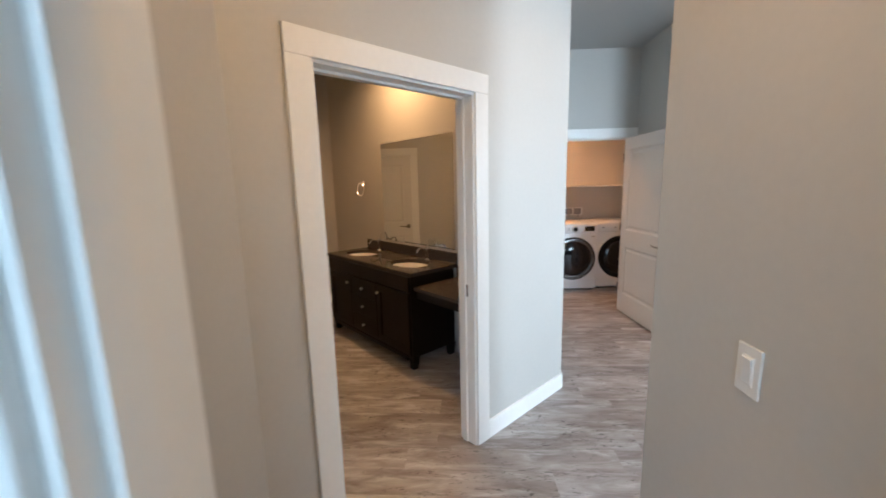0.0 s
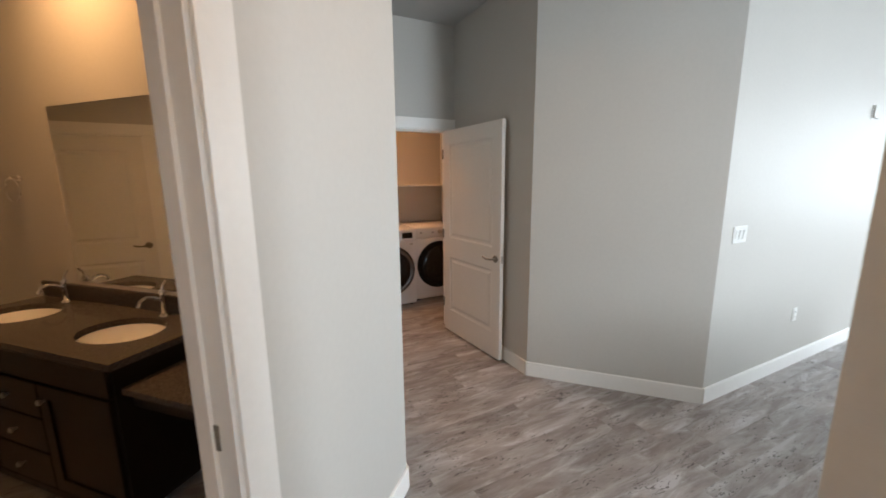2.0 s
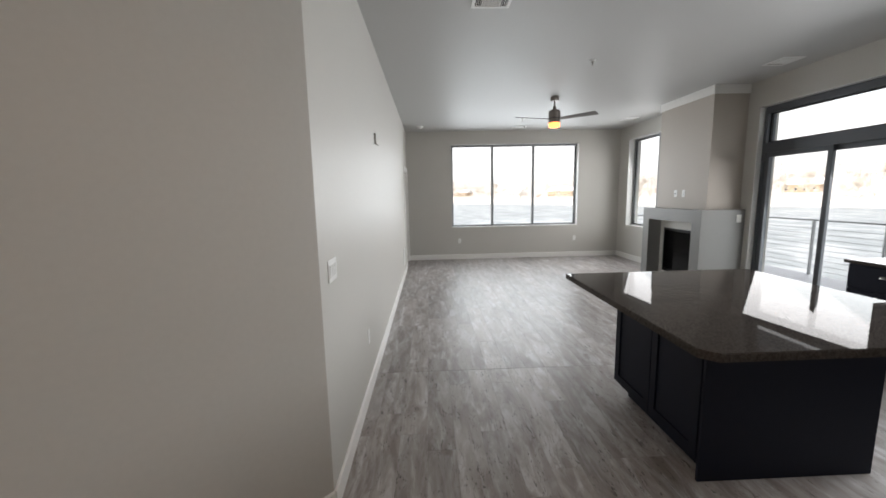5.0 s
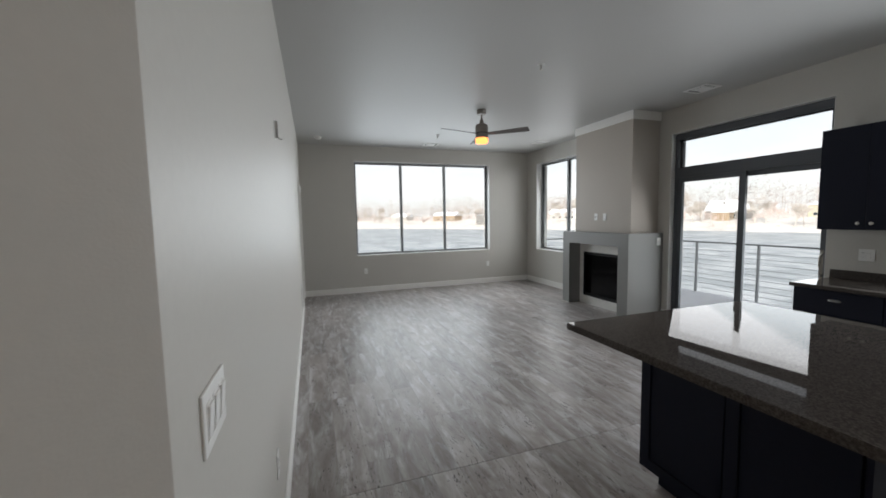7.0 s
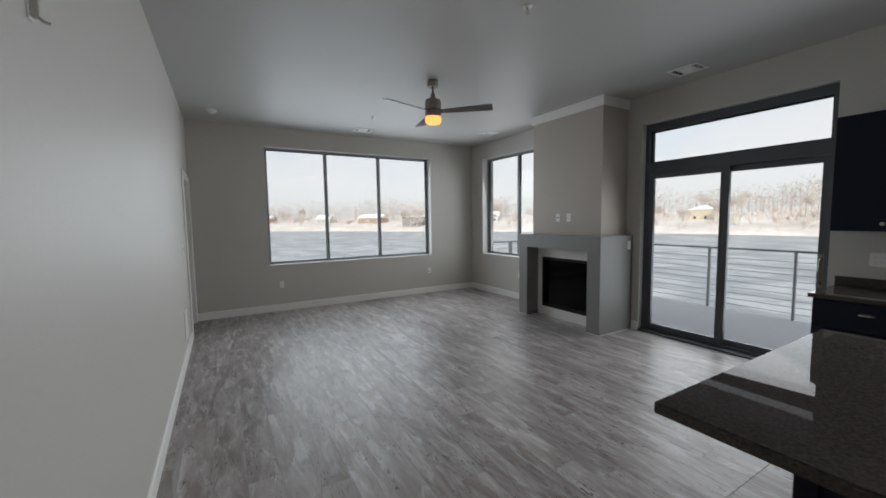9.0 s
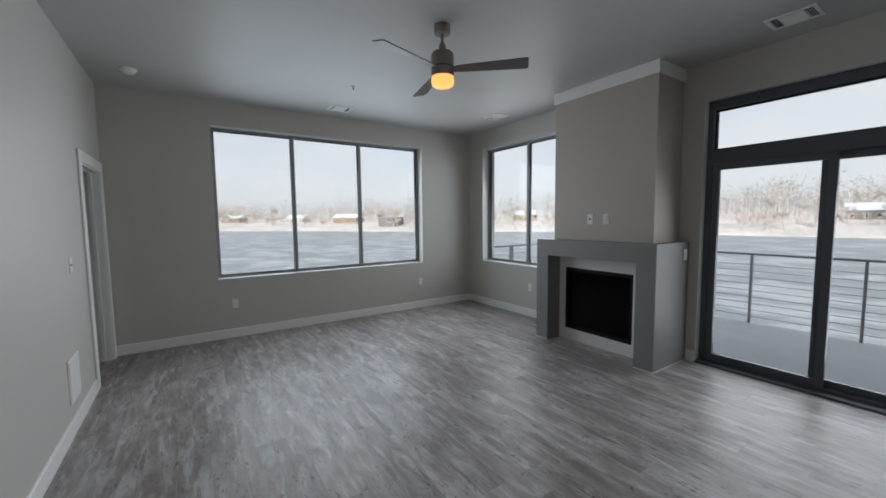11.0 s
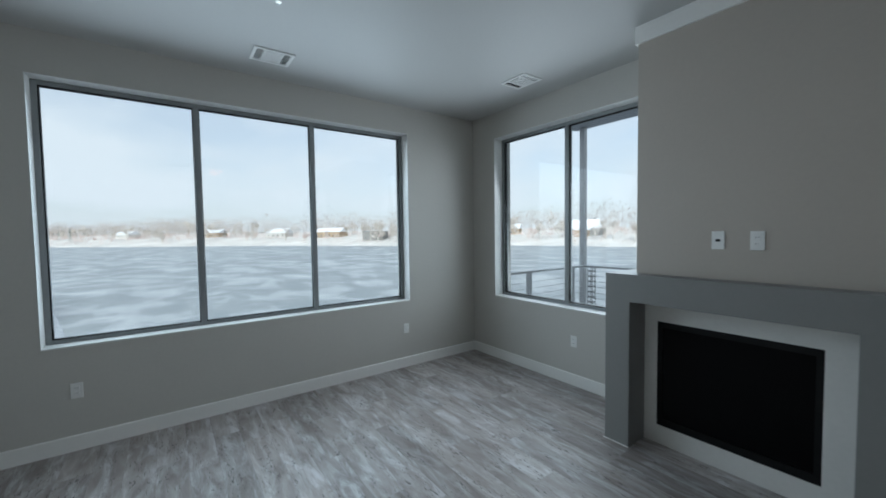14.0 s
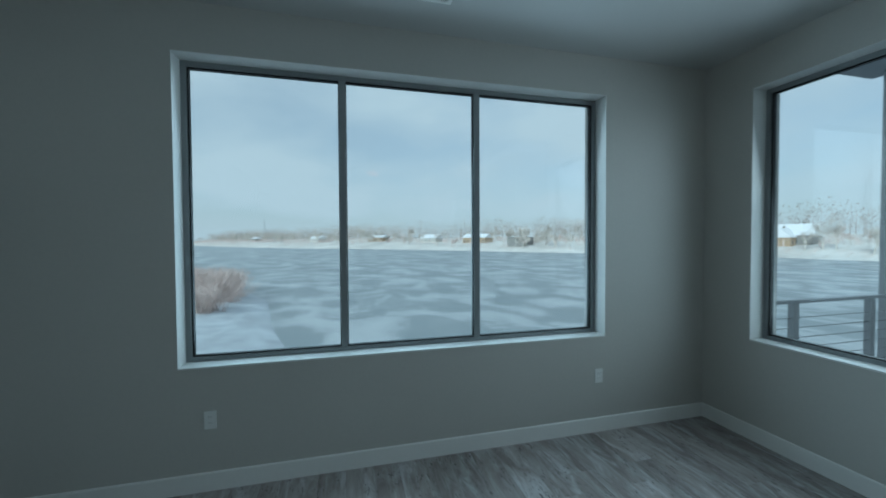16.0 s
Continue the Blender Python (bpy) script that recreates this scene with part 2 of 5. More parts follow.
def plank_material():
    """Grey-brown oak-look vinyl: long streaks along x, pale worn patches, dark knots; each board drawn from its own stretch."""
    m = bpy.data.materials.new("weathered_oak_vinyl")
    m.use_nodes = True
    n, k = m.node_tree.nodes, m.node_tree.links
    b = n["Principled BSDF"]
    co, info, shift, put = (n.new(x) for x in ("ShaderNodeTexCoord", "ShaderNodeObjectInfo", "ShaderNodeVectorMath", "ShaderNodeVectorMath"))
    shift.operation, put.operation = "SCALE", "ADD"
    shift.inputs[0].default_value = (37.0, 19.0, 11.0)
    k.new(info.outputs["Random"], shift.inputs["Scale"])
    k.new(co.outputs["Object"], put.inputs[0])
    k.new(shift.outputs[0], put.inputs[1])

    def noise_at(scale, size, detail=6.0, rough=0.6, distort=0.0):
        mp, t = n.new("ShaderNodeMapping"), n.new("ShaderNodeTexNoise")
        mp.inputs["Scale"].default_value = scale
        t.inputs["Scale"].default_value, t.inputs["Detail"].default_value = size, detail
        t.inputs["Roughness"].default_value, t.inputs["Distortion"].default_value = rough, distort
        k.new(put.outputs[0], mp.inputs["Vector"])
        k.new(mp.outputs[0], t.inputs["Vector"])
        return t.outputs["Fac"]

    base, wash, grain = noise_at((0.9, 3.3, 1.0), 2.0, 5.0, 0.6, 0.6), noise_at((1.5, 6.6, 1.0), 1.9, 8.0, 0.66, 0.6), noise_at((3.0, 60.0, 1.0), 3.0, 4.0)
    fleck, where = noise_at((7.0, 27.0, 1.0), 2.2, 4.0, 0.6, 1.3), noise_at((1.3, 3.6, 1.0), 2.4, 3.0)

    def ramp_of(value, *stops):
        r = n.new("ShaderNodeValToRGB")
        for _ in stops[2:]:
            r.color_ramp.elements.new(0.5)
        for el, (at, c) in zip(r.color_ramp.elements, stops):
            el.position, el.color = at, (*c, 1)
        k.new(value, r.inputs["Fac"])
        return r.outputs["Color"]

    def blend(factor, a, colour, most):
        f, x = n.new("ShaderNodeMath"), n.new("ShaderNodeMix")
        f.operation, x.data_type = "MULTIPLY", "RGBA"
        f.inputs[1].default_value = most
        x.inputs["B"].default_value = (*colour, 1)
        k.new(factor, f.inputs[0])
        k.new(f.outputs[0], x.inputs["Factor"])
        k.new(a, x.inputs["A"])
        return x.outputs["Result"]

    streak = wash
    body = ramp_of(base, (0.34, (0.212, 0.183, 0.166)), (0.50, (0.318, 0.284, 0.266)), (0.66, (0.412, 0.386, 0.373)))
    body = blend(ramp_of(grain, (0.35, (1, 1, 1)), (0.60, (0, 0, 0))), body, (0.180, 0.155, 0.138), 0.16)
    body = blend(ramp_of(wash, (0.45, (0, 0, 0)), (0.56, (0.42, 0.42, 0.42)), (0.63, (1, 1, 1))), body, (0.60, 0.598, 0.61), 0.72)
    both = n.new("ShaderNodeMath")
    both.operation = "MULTIPLY"
    k.new(ramp_of(fleck, (0.585, (0, 0, 0)), (0.63, (1, 1, 1))), both.inputs[0])
    k.new(ramp_of(where, (0.47, (0, 0, 0)), (0.54, (1, 1, 1))), both.inputs[1])
    final = blend(both.outputs[0], body, (0.058, 0.047, 0.042), 0.86)
    tone = n.new("ShaderNodeMapRange")
    tone.inputs["To Min"].default_value, tone.inputs["To Max"].default_value = 0.86, 1.13
    k.new(info.outputs["Random"], tone.inputs["Value"])
    scale = n.new("ShaderNodeVectorMath")
    scale.operation = "SCALE"
    k.new(final, scale.inputs[0])
    k.new(tone.outputs[0], scale.inputs["Scale"])
    k.new(scale.outputs[0], b.inputs["Base Color"])
    rr = n.new("ShaderNodeMapRange")
    rr.inputs["To Min"].default_value, rr.inputs["To Max"].default_value = 0.33, 0.45
    k.new(streak, rr.inputs["Value"])
    k.new(rr.outputs[0], b.inputs["Roughness"])
    bp = n.new("ShaderNodeBump")
    bp.inputs["Strength"].default_value, bp.inputs["Distance"].default_value = 0.25, 0.001
    k.new(grain, bp.inputs["Height"])
    k.new(bp.outputs["Normal"], b.inputs["Normal"])
    return m


def river_material():
    """Dark open water and grey ice with paler snow-dusted floes."""
    m = bpy.data.materials.new("half_frozen_river")
    m.use_nodes = True
    n, k = m.node_tree.nodes, m.node_tree.links
    b = n["Principled BSDF"]
    co, mp, big, fine = (n.new(x) for x in ("ShaderNodeTexCoord", "ShaderNodeMapping", "ShaderNodeTexNoise", "ShaderNodeTexNoise"))
    mp.inputs["Scale"].default_value = (0.056, 0.080, 1.0)
    mp.inputs["Rotation"].default_value = (0, 0, radians(-20))
    big.inputs["Scale"].default_value, big.inputs["Detail"].default_value, big.inputs["Distortion"].default_value = 2.4, 10.0, 0.7
    fine.inputs["Scale"].default_value, fine.inputs["Detail"].default_value = 1.1, 8.0
    k.new(co.outputs["Object"], mp.inputs["Vector"])
    k.new(mp.outputs[0], big.inputs["Vector"])
    k.new(co.outputs["Object"], fine.inputs["Vector"])
    r = n.new("ShaderNodeValToRGB")
    e = r.color_ramp.elements
    e[0].position, e[0].color, e[1].position, e[1].color = 0.42, (0.250, 0.283, 0.303, 1), 0.66, (0.475, 0.505, 0.530, 1)
    r.color_ramp.elements.new(0.510).color = (0.300, 0.333, 0.352, 1)
    r.color_ramp.elements.new(0.519).color = (0.375, 0.406, 0.430, 1)
    mixm = n.new("ShaderNodeMath")
    mixm.operation = "MULTIPLY_ADD"
    mixm.inputs[1].default_value = 0.20
    sub = n.new("ShaderNodeMath")
    sub.operation = "SUBTRACT"
    sub.inputs[1].default_value = 0.10
    k.new(fine.outputs["Fac"], mixm.inputs[0])
    k.new(big.outputs["Fac"], sub.inputs[0])
    k.new(sub.outputs[0], mixm.inputs[2])
    k.new(mixm.outputs[0], r.inputs["Fac"])
    k.new(r.outputs["Color"], b.inputs["Base Color"])
    b.inputs["Roughness"].default_value = 0.42
    return m


GLASS, MIRROR = glass_material(), mirror_material()
GRANITE = granite_material("grey_brown_granite", (0.040, 0.035, 0.032), (0.060, 0.052, 0.047), (0.098, 0.086, 0.079))
PLANK, RIVER = plank_material(), river_material()
GLOW = lamp_glow("warm_lamp_glass", (1.0, 0.29, 0.075), 1.7)
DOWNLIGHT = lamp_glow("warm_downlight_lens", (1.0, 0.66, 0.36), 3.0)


# ---- mesh helpers ----
def finish(bm, name, mat, smooth=False):
    bmesh.ops.recalc_face_normals(bm, faces=bm.faces)
    me = bpy.data.meshes.new(name)
    bm.to_mesh(me)
    bm.free()
    me.materials.append(mat)
    if smooth:
        for p in me.polygons:
            p.use_smooth = True
        me.set_sharp_from_angle(angle=radians(40))
    return me


def part(name, bm, mat, parent, label="", smooth=False):
    ob = new(name, finish(bm, name, mat, smooth))
    ob.parent = parent
    return tagged(ob, label)


def thing(name, label, category, m=None, group=""):
    ob = new(name)
    ob.empty_display_size = 0.1
    ob.matrix_basis = m or Matrix()
    return tagged(ob, label, category, group)


def slab(bm, x0, x1, y0, y1, z0, z1, bevel=0.0):
    v = [bm.verts.new(c) for c in ((x0, y0, z0), (x1, y0, z0), (x1, y1, z0), (x0, y1, z0), (x0, y0, z1), (x1, y0, z1), (x1, y1, z1), (x0, y1, z1))]
    f = [bm.faces.new([v[i] for i in q]) for q in ((0, 3, 2, 1), (4, 5, 6, 7), (0, 1, 5, 4), (1, 2, 6, 5), (2, 3, 7, 6), (3, 0, 4, 7))]
    if bevel:
        edges = list({e for q in f for e in q.edges})
        bmesh.ops.bevel(bm, geom=edges, offset=bevel, segments=2, affect="EDGES", profile=0.5)
    return bm


def box(x0, x1, y0, y1, z0, z1, bevel=0.0):
    return slab(bmesh.new(), x0, x1, y0, y1, z0, z1, bevel)


def rod(bm, a, b, r0, r1=None, seg=12):
    a, b = Vector(a), Vector(b)
    r1 = r0 if r1 is None else r1
    rot = (b - a).to_track_quat("Z", "Y").to_matrix()
    ra, rb = [], []
    for i in range(seg):
        d = rot @ Vector((math.cos(2 * math.pi * i / seg), math.sin(2 * math.pi * i / seg), 0))
        ra.append(bm.verts.new(a + d * r0))
        rb.append(bm.verts.new(b + d * r1))
    for i in range(seg):
        bm.faces.new((ra[i], ra[(i + 1) % seg], rb[(i + 1) % seg], rb[i]))
    bm.faces.new(ra[::-1])
    bm.faces.new(rb)
    return bm


def tube(bm, path, r, seg=10):
    path = [Vector(p) for p in path]
    rings = []
    for i, p in enumerate(path):
        d = (path[min(i + 1, len(path) - 1)] - path[max(i - 1, 0)]).normalized()
        rot = d.to_track_quat("Z", "Y").to_matrix()
        rings.append([bm.verts.new(p + rot @ Vector((math.cos(2 * math.pi * j / seg) * r, math.sin(2 * math.pi * j / seg) * r, 0))) for j in range(seg)])
    for a, b in zip(rings, rings[1:]):
        for j in range(seg):
            bm.faces.new((a[j], a[(j + 1) % seg], b[(j + 1) % seg], b[j]))
    bm.faces.new(rings[0][::-1])
    bm.faces.new(rings[-1])
    return bm


def lathe(bm, profile, seg=32, sx=1.0, sy=1.0, m=None):
    """Turns (radius, height) pairs round z."""
    m = m or Matrix()
    rings = []
    for r, z in profile:
        if r < 1e-5:
            rings.append([bm.verts.new(m @ Vector((0, 0, z)))])
        else:
            rings.append([bm.verts.new(m @ Vector((r * sx * math.cos(2 * math.pi * i / seg), r * sy * math.sin(2 * math.pi * i / seg), z))) for i in range(seg)])
    for a, b in zip(rings, rings[1:]):
        for i in range(seg):
            j = (i + 1) % seg
            if len(a) == 1 and len(b) > 1:
                bm.faces.new((a[0], b[i], b[j]))
            elif len(b) == 1 and len(a) > 1:
                bm.faces.new((a[i], b[0], a[j]))
            elif len(a) > 1:
                bm.faces.new((a[i], a[j], b[j], b[i]))
    return bm


def prism(bm, outline, z0, z1):
    lo, hi = [bm.verts.new((x, y, z0)) for x, y in outline], [bm.verts.new((x, y, z1)) for x, y in outline]
    n = len(outline)
    for i in range(n):
        bm.faces.new((lo[i], lo[(i + 1) % n], hi[(i + 1) % n], hi[i]))
    bm.faces.new(lo[::-1])
    bm.faces.new(hi)
    return bm


def framed(x0, x1, z0, z1, y0, y1, openings, bevel=0.0):
    """One slab in the xz plane with rectangular openings (from, to, bottom, top) through it."""
    xs = sorted({x0, x1, *[c for o in openings for c in o[:2]]})
    zs = sorted({z0, z1, *[c for o in openings for c in o[2:]]})
    bm = bmesh.new()

    def solid(i, j):
        if not (0 <= i < len(xs) - 1 and 0 <= j < len(zs) - 1):
            return False
        cx, cz = (xs[i] + xs[i + 1]) / 2, (zs[j] + zs[j + 1]) / 2
        return not any(a < cx < b and c < cz < d for a, b, c, d in openings)

    def quad(*c):
        bm.faces.new([bm.verts.new(v) for v in c])

    for i in range(len(xs) - 1):
        for j in range(len(zs) - 1):
            if not solid(i, j):
                continue
            a, b, c, d = xs[i], xs[i + 1], zs[j], zs[j + 1]
            quad((a, y0, c), (b, y0, c), (b, y0, d), (a, y0, d))
            quad((b, y1, c), (a, y1, c), (a, y1, d), (b, y1, d))
            if not solid(i - 1, j):
                quad((a, y1, c), (a, y0, c), (a, y0, d), (a, y1, d))
            if not solid(i + 1, j):
                quad((b, y0, c), (b, y1, c), (b, y1, d), (b, y0, d))
            if not solid(i, j - 1):
                quad((a, y0, c), (a, y1, c), (b, y1, c), (b, y0, c))
            if not solid(i, j + 1):
                quad((a, y0, d), (b, y0, d), (b, y1, d), (a, y1, d))
    bmesh.ops.remove_doubles(bm, verts=bm.verts, dist=1e-5)
    bmesh.ops.recalc_face_normals(bm, faces=bm.faces)
    bmesh.ops.dissolve_limit(bm, angle_limit=0.01, verts=bm.verts, edges=bm.edges)
    if bevel:
        sharp = [e for e in bm.edges if len(e.link_faces) == 2 and e.calc_face_angle() > 0.5]
        bmesh.ops.bevel(bm, geom=sharp, offset=bevel, segments=2, affect="EDGES")
    return bm


def along(p, q):
    """The pose of a line from p to q: x along it, y to its left."""
    return pose(p[0], p[1], 0, 0, 0, math.degrees(math.atan2(q[1] - p[1], q[0] - p[0])))


def span(p, q):
    return math.hypot(q[0] - p[0], q[1] - p[1])


# ---- large structure ----
def wall(name, label, p, q, depth, openings=(), ext=(0.0, 0.0), z0=-0.02, z1=CEIL, mat=PAINT):
    """A wall whose room side runs from p to q; it is depth thick to the left. Openings: (from, to, bottom, top)."""
    low = [(a, b, max(c, z0), d) for a, b, c, d in openings]
    bm = framed(-ext[0], span(p, q) + ext[1], z0, z1, 0.0, depth, low)
    ob = new(name, finish(bm, name, mat))
    ob.matrix_basis = along(p, q)
    return tagged(ob, label, "wall", kind="structure")


def baseboard(p, q, gaps=(), cut=(0.0, 0.0), height=0.118):
    """Boards along the foot of a wall, one object a stretch, with an eased upper edge."""
    length, at = span(p, q), cut[0]
    for a, b in [*sorted(gaps), (length - cut[1], None)]:
        if a - at > 0.02:
            bm = prism(bmesh.new(), [(-0.014, 0.0), (-0.014, height - 0.006), (-0.008, height), (0.002, height), (0.002, 0.0)], at, a)
            ob = new("baseboard", finish(bm, "baseboard", TRIM))
            ob.matrix_basis = along(p, q) @ Matrix(((0, 0, 1, 0), (1, 0, 0, 0), (0, 1, 0, 0), (0, 0, 0, 1)))
            tagged(ob, "white painted wooden baseboard along the foot of the wall", "baseboard", kind="structure")
        at = b


OUT = 0.28
XW, YL, YR = 10.927, 2.955, -2.195
COR1, COR2, HALLCOR, DIAG = (2.605, 3.850), (3.447, YL), (1.308, 3.206), (-0.2, 1.69)
LAUND = 5.09
greige = "greige painted plasterboard wall"
wall("wall_long", greige + " with an eggshell sheen", COR2, (XW, YL), 0.12, [(9.92 - 3.447, 10.80 - 3.447, -1, 2.09)], (0, OUT))
wall("wall_window", greige + " round the wide river window", (XW, YL), (XW, YR), OUT, [(YL - 1.895, YL + 1.185, 0.78, 2.745)], (0, OUT))
wall("wall_facade", greige + " with windows and the balcony door", (XW, YR), (-2.5, YR), OUT,
     [(XW - 10.525, XW - 8.58, 0.778, 2.74), (XW - 7.045, XW - 5.235, -1, 2.69), (XW - 4.485, XW - 3.1, 1.10, 2.74), (XW - 0.9, XW + 0.9, 0.765, 2.74)], (0, OUT))
wall("wall_kitchen", greige + " between hall and kitchen", (1.205, 1.69), (1.205, YR), 0.12)
wall("wall_angled", greige + " set at an angle", COR1, COR2, 0.12)
wall("wall_laundry_side", greige + " behind the open laundry door", (2.605, LAUND), COR1, 0.12)
wall("wall_laundry", greige + " over the laundry doorway", (1.308, LAUND), (2.605, LAUND), 0.12, [(0.28, 1.235, -1, 2.085)], (0.1, 0.85))
wall("wall_hall", greige + " of the short hall", HALLCOR, (1.308, LAUND), 0.12)
wall("wall_bath_door", greige + " set at an angle round the bathroom doorway", DIAG, HALLCOR, 0.12, [(0.295, 1.190, -1, 2.05)])
wall("wall_hall_end", greige + " beside the bedroom doorway", (-0.2, 0.75), DIAG, 0.12)
wall("wall_bedroom_door", greige + " round the bedroom doorway", (1.205, 0.75), (-0.2, 0.75), 0.12, [(0.085, 0.905, -1, 2.045)], (0, 0.12))
wall("wall_bedroom_west", greige, (-2.5, YR), (-2.5, 0.63), 0.12, (), (0.1, 0.1))
wall("wall_bedroom_north", greige, (-2.5, 0.63), (-0.3, 0.63), 0.12)
wall("wall_bath_mirror", greige + " behind the vanity mirror", (-1.14, 5.48), (1.142, 3.202), 0.08, (), (0.1, 0.0))
wall("wall_bath_back", greige + " of the bathroom", (-1.96, 5.48), (-1.14, 5.48), 0.12, (), (0.12, 0.3))
wall("wall_bath_west", greige + " round the closed bathroom closet door", (-1.96, 1.5), (-1.96, 5.48), 0.12, [(3.035, 3.845, -1, 2.05)])
wall("wall_bath_south", greige, (-0.2, 1.5), (-1.96, 1.5), 0.12, (), (0, 0.12))
wall("wall_closet", greige, (-2.3, 4.2), (-2.3, 5.6), 0.1)
wall("wall_laundry_east", greige, (3.3, 6.85), (3.3, 5.21), 0.12)
wall("wall_laundry_west", greige, (1.3, 5.21), (1.3, 6.85), 0.12)
wall("wall_laundry_back", greige + " behind the washer and dryer", (1.3, 6.85), (3.3, 6.85), 0.12, (), (0.12, 0.12))
wall("wall_side_room_back", greige, (8.9, 4.6), (XW, 4.6), 0.12, (), (0.12, 0.12))
wall("wall_side_room_west", greige, (8.9, 3.09), (8.9, 4.6), 0.12)
wall("wall_side_room_east", greige, (XW, 4.6), (XW, 3.09), 0.12)

ceiling = new("ceiling", finish(box(-2.8, 11.25, YR - 0.3, 7.0, CEIL, CEIL + 0.25), "ceiling", CEILPAINT))
tagged(ceiling, "pale grey painted ceiling with a soft sheen", "ceiling", kind="structure")
slab_ob = new("floor_slab", finish(box(-2.8, 11.25, YR - 0.3, 7.0, -0.30, -0.012), "floor_slab", SUBFLOOR))
tagged(slab_ob, "concrete floor slab under the boards", "floor", kind="structure")
base_ob = new("foundation", finish(box(-2.6, 11.15, YR - 0.25, 6.95, -6.0, -0.30), "foundation", SIDING))
tagged(base_ob, "grey panelled lower storey of the building", "building", kind="structure")

baseboard(COR2, (XW, YL), [(9.92 - 0.105 - 3.447, 10.80 + 0.105 - 3.447)])
baseboard((XW, YL), (XW, YR), cut=(0.014, 0.014))
baseboard((XW, YR), (8.642, YR))
baseboard((7.135, YR), (7.045, YR))
baseboard(COR1, COR2)
baseboard((2.605, LAUND), COR1, cut=(0.02, 0))
baseboard(HALLCOR, (1.308, LAUND), cut=(0, 0.014))
baseboard(DIAG, HALLCOR, [(0.199, 1.288)])
baseboard((-0.2, 0.75), DIAG)
baseboard((1.205, 1.69), (1.205, 0.85))
baseboard((1.325, 1.69), (1.205, 1.69))
baseboard((-1.96, 5.48), (-1.14, 5.48), cut=(0.02, 0.0))
baseboard((-1.14, 5.48), (1.142, 3.202), cut=(0.0, 1.9))
baseboard((-1.96, 1.5), (-1.96, 5.48), [(2.935, 3.97)])
baseboard((1.3, 6.85), (3.3, 6.85))


# ---- doors ----
def doorway(name, label, p, q, a, b, top, depth, casing=0.10, both=True, head_stop=True):
    """The lining and trim of a doorway in the wall from p to q."""
    ob = thing(name, label, "door frame", along(p, q))
    ob["kind"] = "structure"
    t = 0.018
    part("jamb", box(a, a + t, -0.002, depth + 0.002, 0, top), TRIM, ob)
    part("jamb", box(b - t, b, -0.002, depth + 0.002, 0, top), TRIM, ob)
    part("head_jamb", box(a + t, b - t, -0.002, depth + 0.002, top - t, top), TRIM, ob)
    mid = depth * 0.5
    part("door_stop", box(a + t, a + t + 0.011, mid, mid + 0.035, 0, top - t), TRIM, ob)
    part("door_stop", box(b - t - 0.011, b - t, mid, mid + 0.035, 0, top - t), TRIM, ob)
    part("door_stop", box(a + t + 0.011, b - t - 0.011, mid, mid + 0.035, top - t - 0.011, top - t), TRIM, ob)
    for y0, y1 in ((-0.017, -0.002), (depth + 0.002, depth + 0.017)) if both else ((-0.017, -0.002),):
        part("casing", box(a - casing + 0.006, a + 0.006, y0, y1, 0, top - 0.006, 0.003), TRIM, ob)
        part("casing", box(b - 0.006, b + casing - 0.006, y0, y1, 0, top - 0.006, 0.003), TRIM, ob)
        part("head_casing", box(a - casing + 0.006, b + casing - 0.006, y0 - 0.001, y1, top - 0.006, top + casing - 0.006, 0.003), TRIM, ob)
    return ob


def lever(parent, x, z, side, way):
    """A lever handle on one face of a leaf; side -1 or 1 is the face, way the direction of the grip."""
    y = 0.0 if side < 0 else 0.036
    h = part("door_handle", lathe(bmesh.new(), [(0, 0.012), (0.026, 0.010), (0.032, 0.004), (0.032, 0)], 24, m=pose(x, y, z, 90 if side < 0 else -90)), DARKNICKEL, parent, "aged nickel lever handle", True)
    s = side
    tube_bm = tube(bmesh.new(), [(x, y + s * 0.008, z), (x, y + s * 0.045, z), (x + way * 0.012, y + s * 0.055, z), (x + way * 0.06, y + s * 0.056, z - 0.002), (x + way * 0.10, y + s * 0.052, z + 0.004), (x + way * 0.118, y + s * 0.048, z + 0.008)], 0.0085)
    part("lever", tube_bm, DARKNICKEL, h, "", True)


